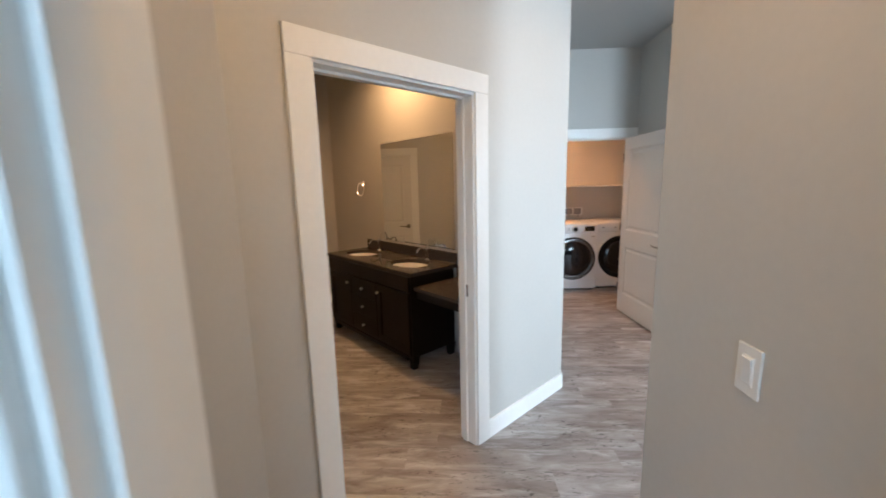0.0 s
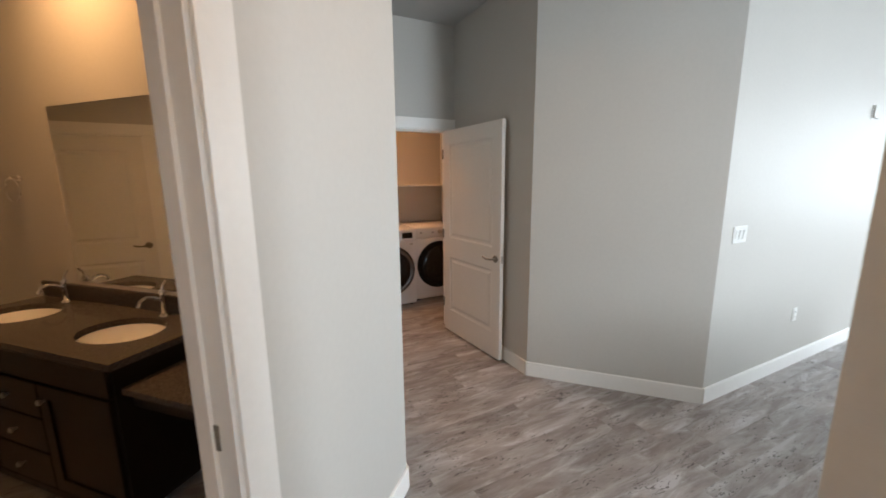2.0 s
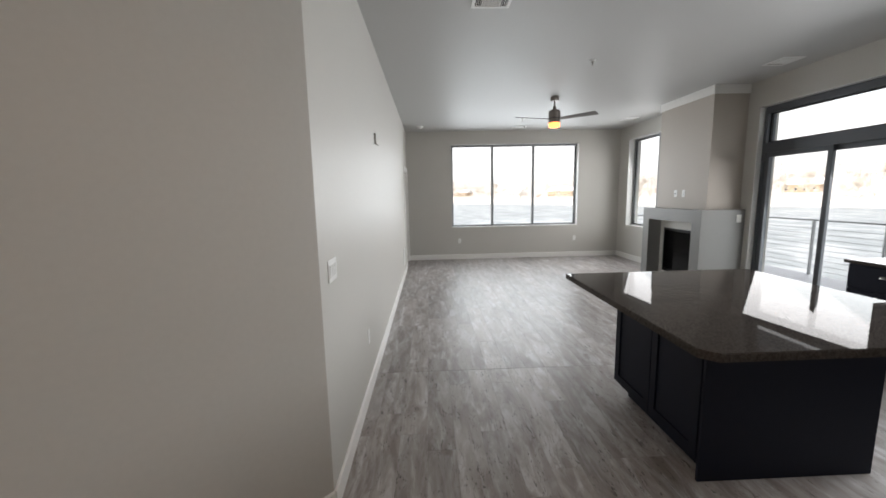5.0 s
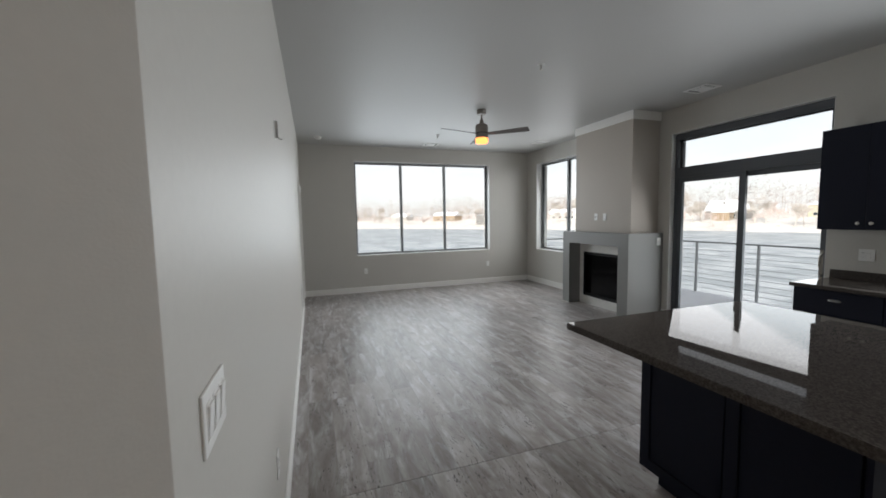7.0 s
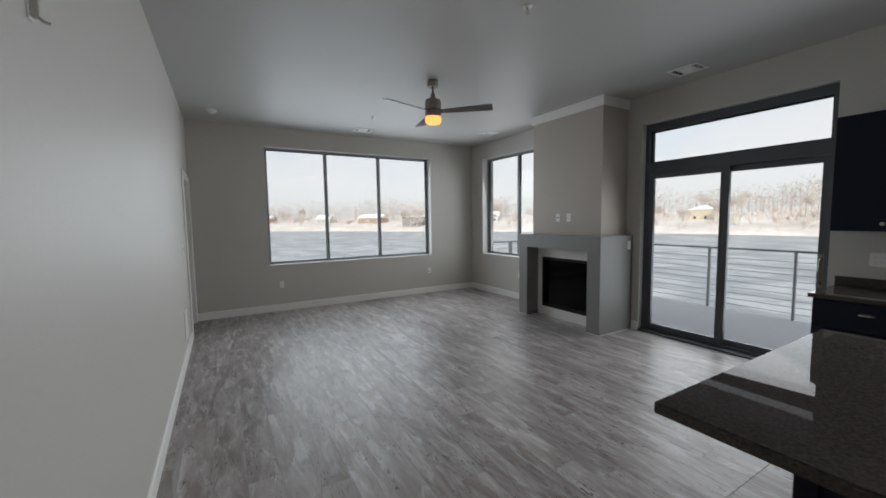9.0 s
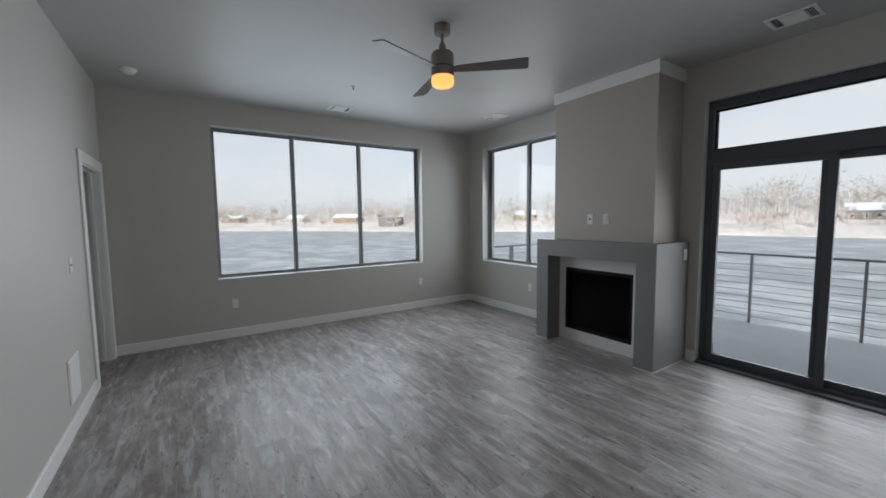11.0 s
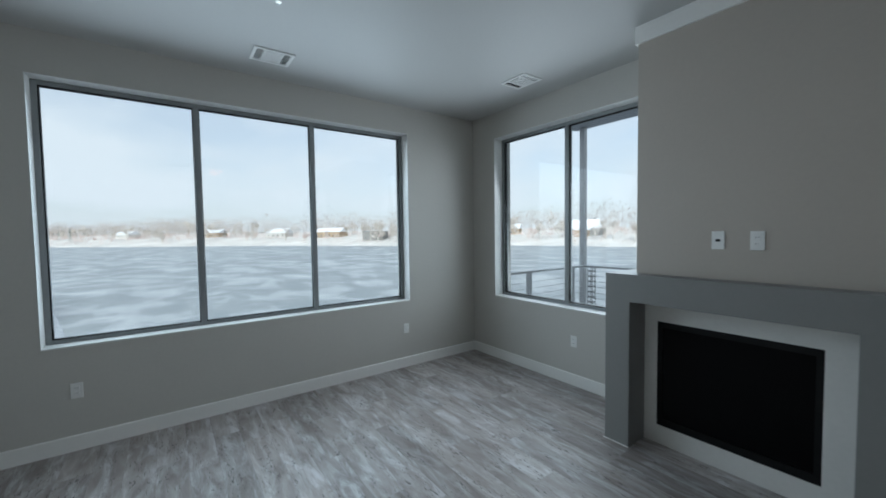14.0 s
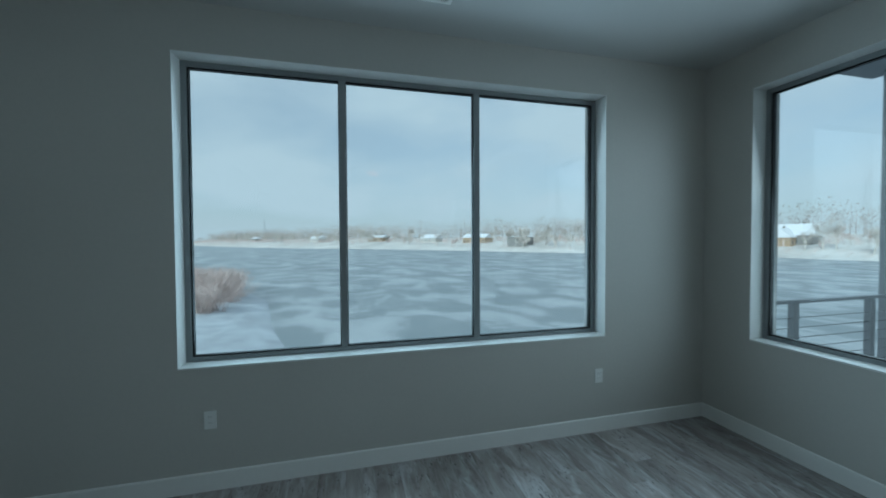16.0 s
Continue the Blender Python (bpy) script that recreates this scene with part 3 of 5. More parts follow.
def panel_door(name, label, m, width, height, handle_z=0.98, hinge_side=-1):
    """A two-panel moulded leaf; x from the hinge, y its thickness."""
    ob = thing(name, label, "door", m)
    d, st, rails = 0.036, 0.115, [(0.0, 0.235), (0.80, 1.0), (height - 0.13, height)]
    bm = framed(0, width, 0, height, 0, d, [(st, width - st, rails[0][1], rails[1][0]), (st, width - st, rails[1][1], rails[2][0])], 0.002)
    part("leaf", bm, DOORWHITE, ob)
    for z0, z1 in ((0.235, 0.80), (1.0, height - 0.13)):
        bm = bmesh.new()
        x0, x1 = st, width - st
        for f, y_in, y_out in ((-1, 0.010, 0.003), (1, d - 0.010, d - 0.003)):
            ring = []
            for g, y in ((0.0, y_out - f * -0.0), (0.014, y_in), (0.030, y_in), (0.050, y_out)):
                ring.append([bm.verts.new(c) for c in ((x0 + g, y, z0 + g), (x1 - g, y, z0 + g), (x1 - g, y, z1 - g), (x0 + g, y, z1 - g))])
            for r0, r1 in zip(ring, ring[1:]):
                for i in range(4):
                    bm.faces.new((r0[i], r0[(i + 1) % 4], r1[(i + 1) % 4], r1[i]))
            bm.faces.new(ring[-1])
        part("panel", bm, DOORWHITE, ob)
    lever(ob, width - 0.065, handle_z, -1, -1)
    lever(ob, width - 0.065, handle_z, 1, -1)
    part("latch_plate", box(width - 0.001, width + 0.0015, 0.006, 0.030, handle_z - 0.03, handle_z + 0.03), NICKEL, ob)
    for z in (0.30, 1.03, height - 0.22):
        bm = box(-0.003, 0.001, 0.001, d - 0.003, z - 0.045, z + 0.045)
        y = -0.006 if hinge_side < 0 else d + 0.006
        rod(bm, (-0.003, y, z - 0.047), (-0.003, y, z + 0.047), 0.0065, seg=10)
        part("hinge", bm, DARKNICKEL, ob, "aged nickel butt hinge", True)
    return ob


doorway("door_1", "white door frame of the bathroom doorway", DIAG, HALLCOR, 0.295, 1.190, 2.05, 0.12)
doorway("door_2", "white door frame of the laundry doorway", (1.308, LAUND), (2.605, LAUND), 0.28, 1.235, 2.085, 0.12)
doorway("door_3", "white door frame of the side room", COR2, (XW, YL), 9.92 - 3.447, 10.80 - 3.447, 2.09, 0.12, casing=0.105)
doorway("door_4", "white door frame of the bedroom doorway", (1.205, 0.75), (-0.2, 0.75), 0.085, 0.905, 2.045, 0.12)
doorway("door_5", "white door frame of the bathroom closet", (-1.96, 1.5), (-1.96, 5.48), 3.035, 3.845, 2.05, 0.12, both=False)
panel_door("laundry_door", "white two-panel door standing wide open beside the laundry", pose(2.458, LAUND - 0.040, 0.012, 0, 0, -85.6), 0.915, 2.045, 0.905)
panel_door("closet_door", "white two-panel door, closed, in the bathroom wall", pose(-1.972, 5.327, 0.012, 0, 0, -90) @ pose(0, -0.036, 0), 0.774, 2.015, 0.95)
panel_door("side_room_door", "white two-panel door standing open into the side room", pose(9.942, 3.115, 0.012, 0, 0, 84), 0.83, 2.05, hinge_side=1)
strike = thing("strike_plate", "small nickel strike plate on the bathroom door jamb", "hardware", along(DIAG, HALLCOR))
part("plate", box(1.1695, 1.172, 0.045, 0.075, 0.93, 1.0), DARKNICKEL, strike)


# ---- windows ----
def pane(parent, x0, x1, y, z0, z1):
    ob = part("pane", box(x0, x1, y, y + 0.008, z0, z1), GLASS, parent, "clear glass pane")
    ob.visible_shadow = False


def window(name, label, p, q, a, b, z0, z1, bars, setback=0.13):
    ob = thing(name, label, "window", along(p, q))
    ob["kind"] = "structure"
    y0, y1, w = setback, setback + 0.07, 0.038
    bm = framed(a, b, z0, z1, y0, y1, [(a + w, b - w, z0 + w, z1 - w)], 0.002)
    part("window_frame", bm, FRAME, ob, "grey aluminium window frame")
    g = w + 0.009
    bm = framed(a + w, b - w, z0 + w, z1 - w, y0 + 0.012, y0 + 0.045, [(a + g, b - g, z0 + g, z1 - g)])
    part("glazing_bead", bm, BLACKMETAL, ob, "dark glazing gasket")
    edges = [a + w, *bars, b - w]
    for c in bars:
        part("mullion", box(c - 0.023, c + 0.023, y0 - 0.002, y1, z0 + w, z1 - w, 0.004), FRAME, ob, "grey aluminium mullion")
        part("mullion_gasket", box(c - 0.029, c + 0.029, y0 + 0.014, y0 + 0.040, z0 + g, z1 - g), BLACKMETAL, ob)
    for u0, u1 in zip(edges, edges[1:]):
        pane(ob, u0 - 0.001, u1 + 0.001, y0 + 0.025, z0 + w - 0.002, z1 - w + 0.002)
    part("window_sill", box(a + 0.002, b - 0.002, -0.004, y0, z0 - 0.002, z0 + 0.010, 0.002), LIGHTFRAME, ob, "pale painted sill")
    # liners paler than the wall: the daylight on the returns, put into colour
    for u0, u1 in ((a, a + 0.004), (b - 0.004, b)):
        part("lit_jamb_liner", box(u0, u1, -0.002, y0, z0 + 0.010, z1 - 0.004), LIGHTFRAME, ob, "jamb return, coloured pale for the daylight grazing it")
    part("lit_head_liner", box(a, b, -0.002, y0, z1 - 0.004, z1), LIGHTFRAME, ob, "head return, coloured pale for the daylight grazing it")
    return ob


window("window_1", "wide three-pane river window in grey frames", (XW, YL), (XW, YR), YL - 1.895, YL + 1.185, 0.78, 2.745, [YL - 0.888, YL + 0.118])
window("window_2", "two-pane corner window in grey frames beside the fireplace", (XW, YR), (-2.5, YR), XW - 10.525, XW - 8.58, 0.778, 2.74, [XW - 9.565])
window("window_3", "kitchen window in grey frames over the counter", (XW, YR), (-2.5, YR), XW - 4.485, XW - 3.1, 1.10, 2.74, [XW - 3.79])
window("window_4", "bedroom window in grey frames", (XW, YR), (-2.5, YR), XW - 0.9, XW + 0.9, 0.765, 2.74, [XW])


def balcony_door():
    """A two-leaf glass slider under a transom light."""
    ob = thing("door_6", "charcoal aluminium sliding glass balcony door under a transom window", "sliding door", along((XW, YR), (-2.5, YR)))
    ob["kind"] = "structure"
    a, b, top, y0, y1 = XW - 7.045, XW - 5.235, 2.69, 0.075, 0.20
    bm = framed(a, b, 0, top, y0, y1, [(a + 0.055, b - 0.055, 0.05, 2.06), (a + 0.055, b - 0.055, 2.20, top - 0.095)], 0.003)
    part("door_frame", bm, DOORFRAME, ob, "charcoal aluminium outer frame with a transom bar")
    pane(ob, a + 0.054, b - 0.054, 0.13, 2.199, top - 0.094)
    bm = framed(a + 0.055, b - 0.055, 2.20, top - 0.095, 0.115, 0.15, [(a + 0.07, b - 0.07, 2.214, top - 0.109)])
    part("glazing_bead", bm, BLACKMETAL, ob)
    mid = XW - 6.14
    for u0, u1, yy in ((a + 0.055, mid + 0.055, 0.085), (mid - 0.055, b - 0.055, 0.135)):
        s = 0.062
        bm = framed(u0, u1, 0.05, 2.06, yy, yy + 0.042, [(u0 + s, u1 - s, 0.05 + s, 2.06 - s)], 0.003)
        leaf = part("sash", bm, DOORFRAME, ob, "charcoal aluminium sliding sash")
        glass = part("pane", box(u0 + s - 0.001, u1 - s + 0.001, yy + 0.016, yy + 0.024, 0.05 + s - 0.001, 2.06 - s + 0.001), GLASS, leaf, "clear glass pane")
        glass.visible_shadow = False
    h = bmesh.new()
    hx = b - 0.085
    tube(h, [(hx, 0.13, 0.86), (hx, 0.085, 0.88), (hx, 0.075, 0.98), (hx, 0.085, 1.08), (hx, 0.13, 1.10)], 0.011)
    slab(h, hx - 0.02, hx + 0.02, 0.122, 0.134, 0.82, 1.14, 0.003)
    part("pull_handle", h, DARKNICKEL, ob, "dark pull handle", True)
    part("threshold", box(a - 0.001, b + 0.001, -0.01, 0.08, -0.001, 0.022, 0.004), DOORFRAME, ob)
    # the same pale liners, colouring in daylight on the slider's returns
    for u0, u1 in ((a, a + 0.004), (b - 0.004, b)):
        part("lit_jamb_liner", box(u0, u1, -0.002, y0, 0.022, top - 0.004), LIGHTFRAME, ob, "jamb return, coloured pale for the daylight grazing it")
    part("lit_head_liner", box(a, b, -0.002, y0, top - 0.004, top), LIGHTFRAME, ob, "head return, coloured pale for the daylight grazing it")


balcony_door()
# ---- living room ----
def fireplace():
    ob = thing("fireplace", "gas fireplace with a grey painted box mantel and white inset", "fireplace")
    x0, x1, y0, y1 = 7.14, 8.645, YR, -1.535
    i0, i1, top, lin = 7.34, 8.462, 1.27, 1.072
    bm = framed(x0, x1, 0.0, top, y0, y1, [(i0, i1, 0.0, lin)], 0.0025)
    part("mantel", bm, MANTEL, ob, "smooth grey painted mantel box")
    yi = -1.765
    fx0, fx1, fz0, fz1 = 7.49, 8.372, 0.14, 0.916
    bm = framed(i0, i1, 0.0, lin, yi - 0.06, yi, [(fx0, fx1, fz0, fz1)])
    part("surround", bm, SURROUND, ob, "white plaster surround")
    bm = bmesh.new()
    slab(bm, fx0, fx1, yi - 0.40, yi - 0.38, fz0, fz1)
    slab(bm, fx0 - 0.02, fx0, yi - 0.38, yi - 0.061, fz0, fz1)
    slab(bm, fx1, fx1 + 0.02, yi - 0.38, yi - 0.061, fz0, fz1)
    slab(bm, fx0, fx1, yi - 0.38, yi - 0.061, fz0 - 0.02, fz0)
    slab(bm, fx0, fx1, yi - 0.38, yi - 0.061, fz1, fz1 + 0.02)
    part("firebox", bm, BLACKMETAL, ob, "black steel firebox")
    w = 0.035
    bm = framed(fx0, fx1, fz0, fz1, yi - 0.03, yi - 0.004, [(fx0 + w, fx1 - w, fz0 + 0.055, fz1 - 0.045)], 0.002)
    part("fire_screen_frame", bm, BLACKMETAL, ob, "matt black metal frame")
    part("fire_glass", box(fx0 + w, fx1 - w, yi - 0.022, yi - 0.014, fz0 + 0.055, fz1 - 0.045), BLACKGLASS, ob, "black glass front")
    for u0, u1 in ((x0 - 0.006, i0), (i1, x1 + 0.006)):
        part("caulk_line", box(u0, u1, y1, y1 + 0.006, 0.0, 0.006), TRIM, ob)
    for u0, u1 in ((x0 - 0.006, x0), (x1, x1 + 0.006)):
        part("caulk_line", box(u0, u1, y0, y1, 0.0, 0.006), TRIM, ob)
    return ob


fireplace()
chimney = thing("chimney_breast", "greige painted chimney breast with a white crown strip", "chimney breast")
chimney["kind"] = "structure"
part("breast", box(7.246, 8.484, YR, -1.678, 1.27, CEIL), TAUPE, chimney)
bm = bmesh.new()
slab(bm, 7.246 - 0.018, 8.484 + 0.018, -1.678, -1.658, CEIL - 0.125, CEIL, 0.002)
slab(bm, 7.246 - 0.018, 7.246, YR, -1.678, CEIL - 0.125, CEIL, 0.002)
slab(bm, 8.484, 8.484 + 0.018, YR, -1.678, CEIL - 0.125, CEIL, 0.002)
part("crown_strip", bm, TRIM, chimney, "white flat crown trim")


def plate(name, label, m, gangs=1, kind="outlet"):
    """A wall plate; its face looks along -y, its centre at the origin."""
    ob = thing(name, label, "socket" if kind in ("outlet", "cable") else "switch", m)
    w = 0.070 + 0.046 * (gangs - 1)
    part("cover_plate", box(-w / 2, w / 2, -0.006, 0.0, -0.057, 0.057, 0.0022), PLATE, ob)
    for g in range(gangs):
        cx = (g - (gangs - 1) / 2) * 0.046
        if kind == "outlet":
            for cz in (-0.020, 0.020):
                r = part("receptacle", box(cx - 0.0165, cx + 0.0165, -0.0085, -0.005, cz - 0.0145, cz + 0.0145, 0.002), PLATE, ob)
                bm = bmesh.new()
                slab(bm, cx - 0.0075, cx - 0.0055, -0.0089, -0.0084, cz - 0.003, cz + 0.006)
                slab(bm, cx + 0.0055, cx + 0.0075, -0.0089, -0.0084, cz - 0.003, cz + 0.006)
                part("slots", bm, DARKSLOT, r)
        elif kind == "cable":
            bm = rod(bmesh.new(), (cx, -0.014, 0.0), (cx, -0.004, 0.0), 0.005, seg=8)
            slab(bm, cx - 0.012, cx + 0.012, -0.0075, -0.004, -0.006, 0.006)
            part("jack", bm, GREYPLASTIC, ob, "", True)
        elif kind == "dark":
            part("rocker", box(cx - 0.012, cx + 0.012, -0.0085, -0.004, -0.008, 0.008), DARKSLOT, ob)
        else:
            r = part("rocker_frame", box(cx - 0.0175, cx + 0.0175, -0.0075, -0.005, -0.034, 0.034, 0.001), PLATE, ob)
            bm = box(cx - 0.0145, cx + 0.0145, -0.0125, -0.007, -0.030, 0.030, 0.0015)
            for v in bm.verts:
                if v.co.z < 0 and v.co.y < -0.009:
                    v.co.y += 0.0045
            part("rocker", bm, PLATE, r)
    return ob


OUTLET = "white duplex outlet on the greige wall"
plate("wall_outlet", OUTLET + " under the river window", pose(XW, 1.717, 0.45, 0, 0, -90))
plate("wall_outlet", OUTLET + " under the river window", pose(XW, -1.125, 0.46, 0, 0, -90))
plate("wall_outlet", OUTLET + " under the corner window", pose(9.38, YR, 0.455, 0, 0, 180))
plate("wall_outlet", OUTLET + " along the long wall", pose(4.646, YL, 0.462))
plate("wall_switch", "white three-gang rocker switch on the long wall", pose(3.662, YL, 1.20), 3, "switch")
plate("wall_switch", "white rocker switch beside the side room door", pose(9.31, YL, 1.215), 1, "dark")
plate("wall_switch", "white rocker switch beside the bedroom doorway", pose(1.205, 1.254, 1.143, 0, 0, -90), 1, "switch")
plate("cable_plate", "white cable plate with a dark jack above the mantel", pose(7.972, -1.678, 1.517, 0, 0, 180), 1, "dark")
plate("wall_outlet", "white duplex outlet above the mantel", pose(7.774, -1.678, 1.516, 0, 0, 180))
plate("wall_switch", "white fireplace switch on the side of the grey mantel", pose(7.135, -2.10, 1.14, 0, 0, -90), 1, "switch")
plate("wall_outlet", "white two-gang outlet over the kitchen counter", pose(4.93, YR, 1.127, 0, 0, 180), 2)

chime = thing("wall_bracket", "small metal wall bracket high on the long wall", "bracket", pose(5.48, YL, 2.115))
part("back_plate", box(-0.016, 0.016, -0.005, 0.0, -0.058, 0.058, 0.0015), PLATE, chime)
part("arm", box(-0.010, 0.010, -0.020, -0.005, -0.050, 0.052, 0.003), NICKEL, chime)
part("hook", tube(bmesh.new(), [(0, -0.016, -0.045), (0, -0.026, -0.056), (0, -0.042, -0.060)], 0.004), NICKEL, chime, "", True)

panel = thing("access_panel", "flat white access panel low on the long wall", "access panel", pose(9.12, YL, 0.385))
part("panel_frame", box(-0.155, 0.155, -0.008, 0.0, -0.165, 0.165, 0.002), PLATE, panel)
part("panel_door", box(-0.135, 0.135, -0.012, -0.008, -0.145, 0.145, 0.0015), PLATE, panel)


def ceiling_vent(m):
    """A three-way register, x its long side, hanging from the ceiling."""
    ob = thing("ceiling_vent", "white metal three-way air register in the ceiling", "air vent", m, "ceiling vents")
    w, h, b = 0.152, 0.126, 0.026
    bm = framed(-w, w, -h, h, 0.0, 0.010, [(-w + b, w - b, -h + b, h - b)], 0.002)
    bm.transform(Matrix(((1, 0, 0, 0), (0, 0, 1, 0), (0, -1, 0, 0), (0, 0, 0, 1))))
    part("frame", bm, PLATE, ob)
    # flat near-black sheet in place of a recess; the duct's shade is its colour
    part("duct_shade_sheet", box(-w + b, w - b, -h + b, h - b, -0.0012, -0.0002), DUCTSHADE, ob, "near-black sheet painted as the shade inside the duct")

    def slat(x0, x1, y0, y1, lean_x, lean_y):
        sb = box(x0, x1, y0, y1, -0.0092, -0.0078)
        cx, cy = (x0 + x1) / 2, (y0 + y1) / 2
        for v in sb.verts:
            v.co.z += (v.co.x - cx) * lean_x + (v.co.y - cy) * lean_y
        part("slat", sb, PLATE, ob)

    for s in (-1, 1):
        for i in range(3):
            c = s * (0.116 - 0.015 * i)
            slat(c - 0.0022, c + 0.0022, -h + b, h - b, s * 0.45, 0)
        c = s * 0.072
        part("divider", box(c - 0.004, c + 0.004, -h + b, h - b, -0.0095, -0.002), PLATE, ob)
    for i in range(9):
        c = -0.084 + 0.021 * i
        slat(-0.068, 0.068, c - 0.0046, c + 0.0046, 0, 0.35)
    return ob


vent = ceiling_vent(pose(10.437, 0.38, CEIL, 0, 0, 90))
copy_thing(vent, pose(9.64, -1.713, CEIL))
copy_thing(vent, pose(4.853, 1.92, CEIL, 0, 0, 90))
copy_thing(vent, pose(6.29, -1.76, CEIL))


def sprinkler(x, y):
    ob = thing("fire_sprinkler", "small white pendent fire sprinkler in the ceiling", "sprinkler", pose(x, y, CEIL), "sprinklers")
    part("escutcheon", lathe(bmesh.new(), [(0.0, -0.012), (0.018, -0.012), (0.036, -0.004), (0.038, 0.0)], 24), PLATE, ob, "", True)
    bm = rod(bmesh.new(), (0, 0, -0.03), (0, 0, -0.01), 0.011, seg=12)
    rod(bm, (-0.010, 0, -0.055), (-0.010, 0, -0.028), 0.003, seg=8)
    rod(bm, (0.010, 0, -0.055), (0.010, 0, -0.028), 0.003, seg=8)
    part("head", bm, NICKEL, ob, "", True)
    part("deflector", lathe(bmesh.new(), [(0, -0.060), (0.018, -0.060), (0.018, -0.056), (0, -0.055)], 16), NICKEL, ob, "", True)
    return ob


s1 = sprinkler(9.53, 0.535)
copy_thing(s1, pose(6.209, 0.55, CEIL))
smoke = thing("smoke_detector", "round white smoke detector on the ceiling", "smoke detector", pose(10.22, 2.59, CEIL))
part("base", lathe(bmesh.new(), [(0.0, -0.014), (0.068, -0.014), (0.070, 0.0)], 32), PLATE, smoke, "", True)
part("cover", lathe(bmesh.new(), [(0.0, -0.045), (0.035, -0.044), (0.050, -0.034), (0.058, -0.014)], 32), PLATE, smoke, "", True)


def ceiling_fan(x, y):
    ob = thing("ceiling_fan", "brushed metal three-blade ceiling fan with a lit lamp", "ceiling fan", pose(x, y, CEIL))
    part("canopy", lathe(bmesh.new(), [(0.0, -0.065), (0.060, -0.065), (0.064, -0.058), (0.064, 0.0)], 36), FANMETAL, ob, "", True)
    part("down_rod", rod(bmesh.new(), (0, 0, -0.21), (0, 0, -0.06), 0.013, seg=16), FANMETAL, ob, "", True)
    part("coupling", lathe(bmesh.new(), [(0.014, -0.13), (0.026, -0.145), (0.030, -0.19), (0.030, -0.20)], 24), FANMETAL, ob, "", True)
    motor = part("motor_housing", lathe(bmesh.new(), [(0.0, -0.185), (0.03, -0.186), (0.078, -0.205), (0.090, -0.225), (0.090, -0.318), (0.0, -0.318)], 40), FANMETAL, ob, "brushed metal motor housing", True)
    part("seam_ring", lathe(bmesh.new(), [(0.086, -0.318), (0.086, -0.326), (0.0, -0.326)], 40), BLACKMETAL, motor, "", True)
    part("switch_housing", lathe(bmesh.new(), [(0.0, -0.326), (0.090, -0.326), (0.090, -0.372), (0.092, -0.392), (0.0, -0.392)], 40), FANMETAL, ob, "", True)
    part("lamp_glass", lathe(bmesh.new(), [(0.086, -0.392), (0.089, -0.42), (0.086, -0.448), (0.070, -0.462), (0.0, -0.466)], 40), GLOW, ob, "glowing frosted lamp glass", True)
    for k in range(3):
        turn = Matrix.Rotation(radians(FAN_TURN + 120 * k), 4, "Z") @ Matrix.Translation((0, 0, -0.335)) @ Matrix.Rotation(radians(-13), 4, "X")
        bm = bmesh.new()
        prism(bm, [(0.085, -0.030), (0.16, -0.042), (0.62, -0.064), (0.655, -0.064), (0.665, -0.054), (0.665, 0.054), (0.655, 0.064), (0.62, 0.064), (0.16, 0.042), (0.085, 0.030)], -0.004, 0.004)
        bm.transform(turn)
        blade = part("blade", bm, BLADE, ob, "grey-brown wooden fan blade")
        bm = box(0.07, 0.17, -0.022, 0.022, 0.004, 0.008, 0.001)
        bm.transform(turn)
        part("blade_iron", bm, FANMETAL, blade)
    return ob


FAN_TURN = 226.0
ceiling_fan(7.845, 0.44)


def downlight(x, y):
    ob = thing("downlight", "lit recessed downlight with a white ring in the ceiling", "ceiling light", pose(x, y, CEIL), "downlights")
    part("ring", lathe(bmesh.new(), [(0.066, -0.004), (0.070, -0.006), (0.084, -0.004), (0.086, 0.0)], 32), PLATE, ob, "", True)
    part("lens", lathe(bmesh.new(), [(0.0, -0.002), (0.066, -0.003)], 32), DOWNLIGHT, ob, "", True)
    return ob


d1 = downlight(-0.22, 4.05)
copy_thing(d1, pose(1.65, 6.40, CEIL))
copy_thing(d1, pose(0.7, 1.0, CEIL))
# unseen fixture added to go with the passage fill
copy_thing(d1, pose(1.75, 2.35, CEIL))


# ---- kitchen ----
def shaker(parent, x0, x1, z0, z1, y, mat, name="cabinet_door", rail=0.06):
    """A shaker front that faces +y, its back at y."""
    bm = framed(x0, x1, z0, z1, y, y + 0.020, [(x0 + rail, x1 - rail, z0 + rail, z1 - rail)], 0.0012)
    door = part(name, bm, mat, parent)
    part("panel", box(x0 + rail - 0.001, x1 - rail + 0.001, y + 0.001, y + 0.010, z0 + rail - 0.001, z1 - rail + 0.001), mat, door)
    return door


def cup_pull(parent, x, y, z):
    bm = bmesh.new()
    seg = 10
    rows = []
    for a in range(6):
        t = math.pi / 2 * a / 5
        rows.append([bm.verts.new((x + 0.046 * math.cos(math.pi * i / seg), y + 0.024 * math.sin(math.pi * i / seg) * math.cos(t), z + 0.022 * math.sin(t) * (0.35 + 0.65 * math.sin(math.pi * i / seg)) - 0.006)) for i in range(seg + 1)])
    for r0, r1 in zip(rows, rows[1:]):
        for i in range(seg):
            bm.faces.new((r0[i], r0[i + 1], r1[i + 1], r1[i]))
    bmesh.ops.solidify(bm, geom=bm.faces[:], thickness=0.002)
    part("cup_pull", bm, NICKEL, parent, "brushed nickel cup pull", True)


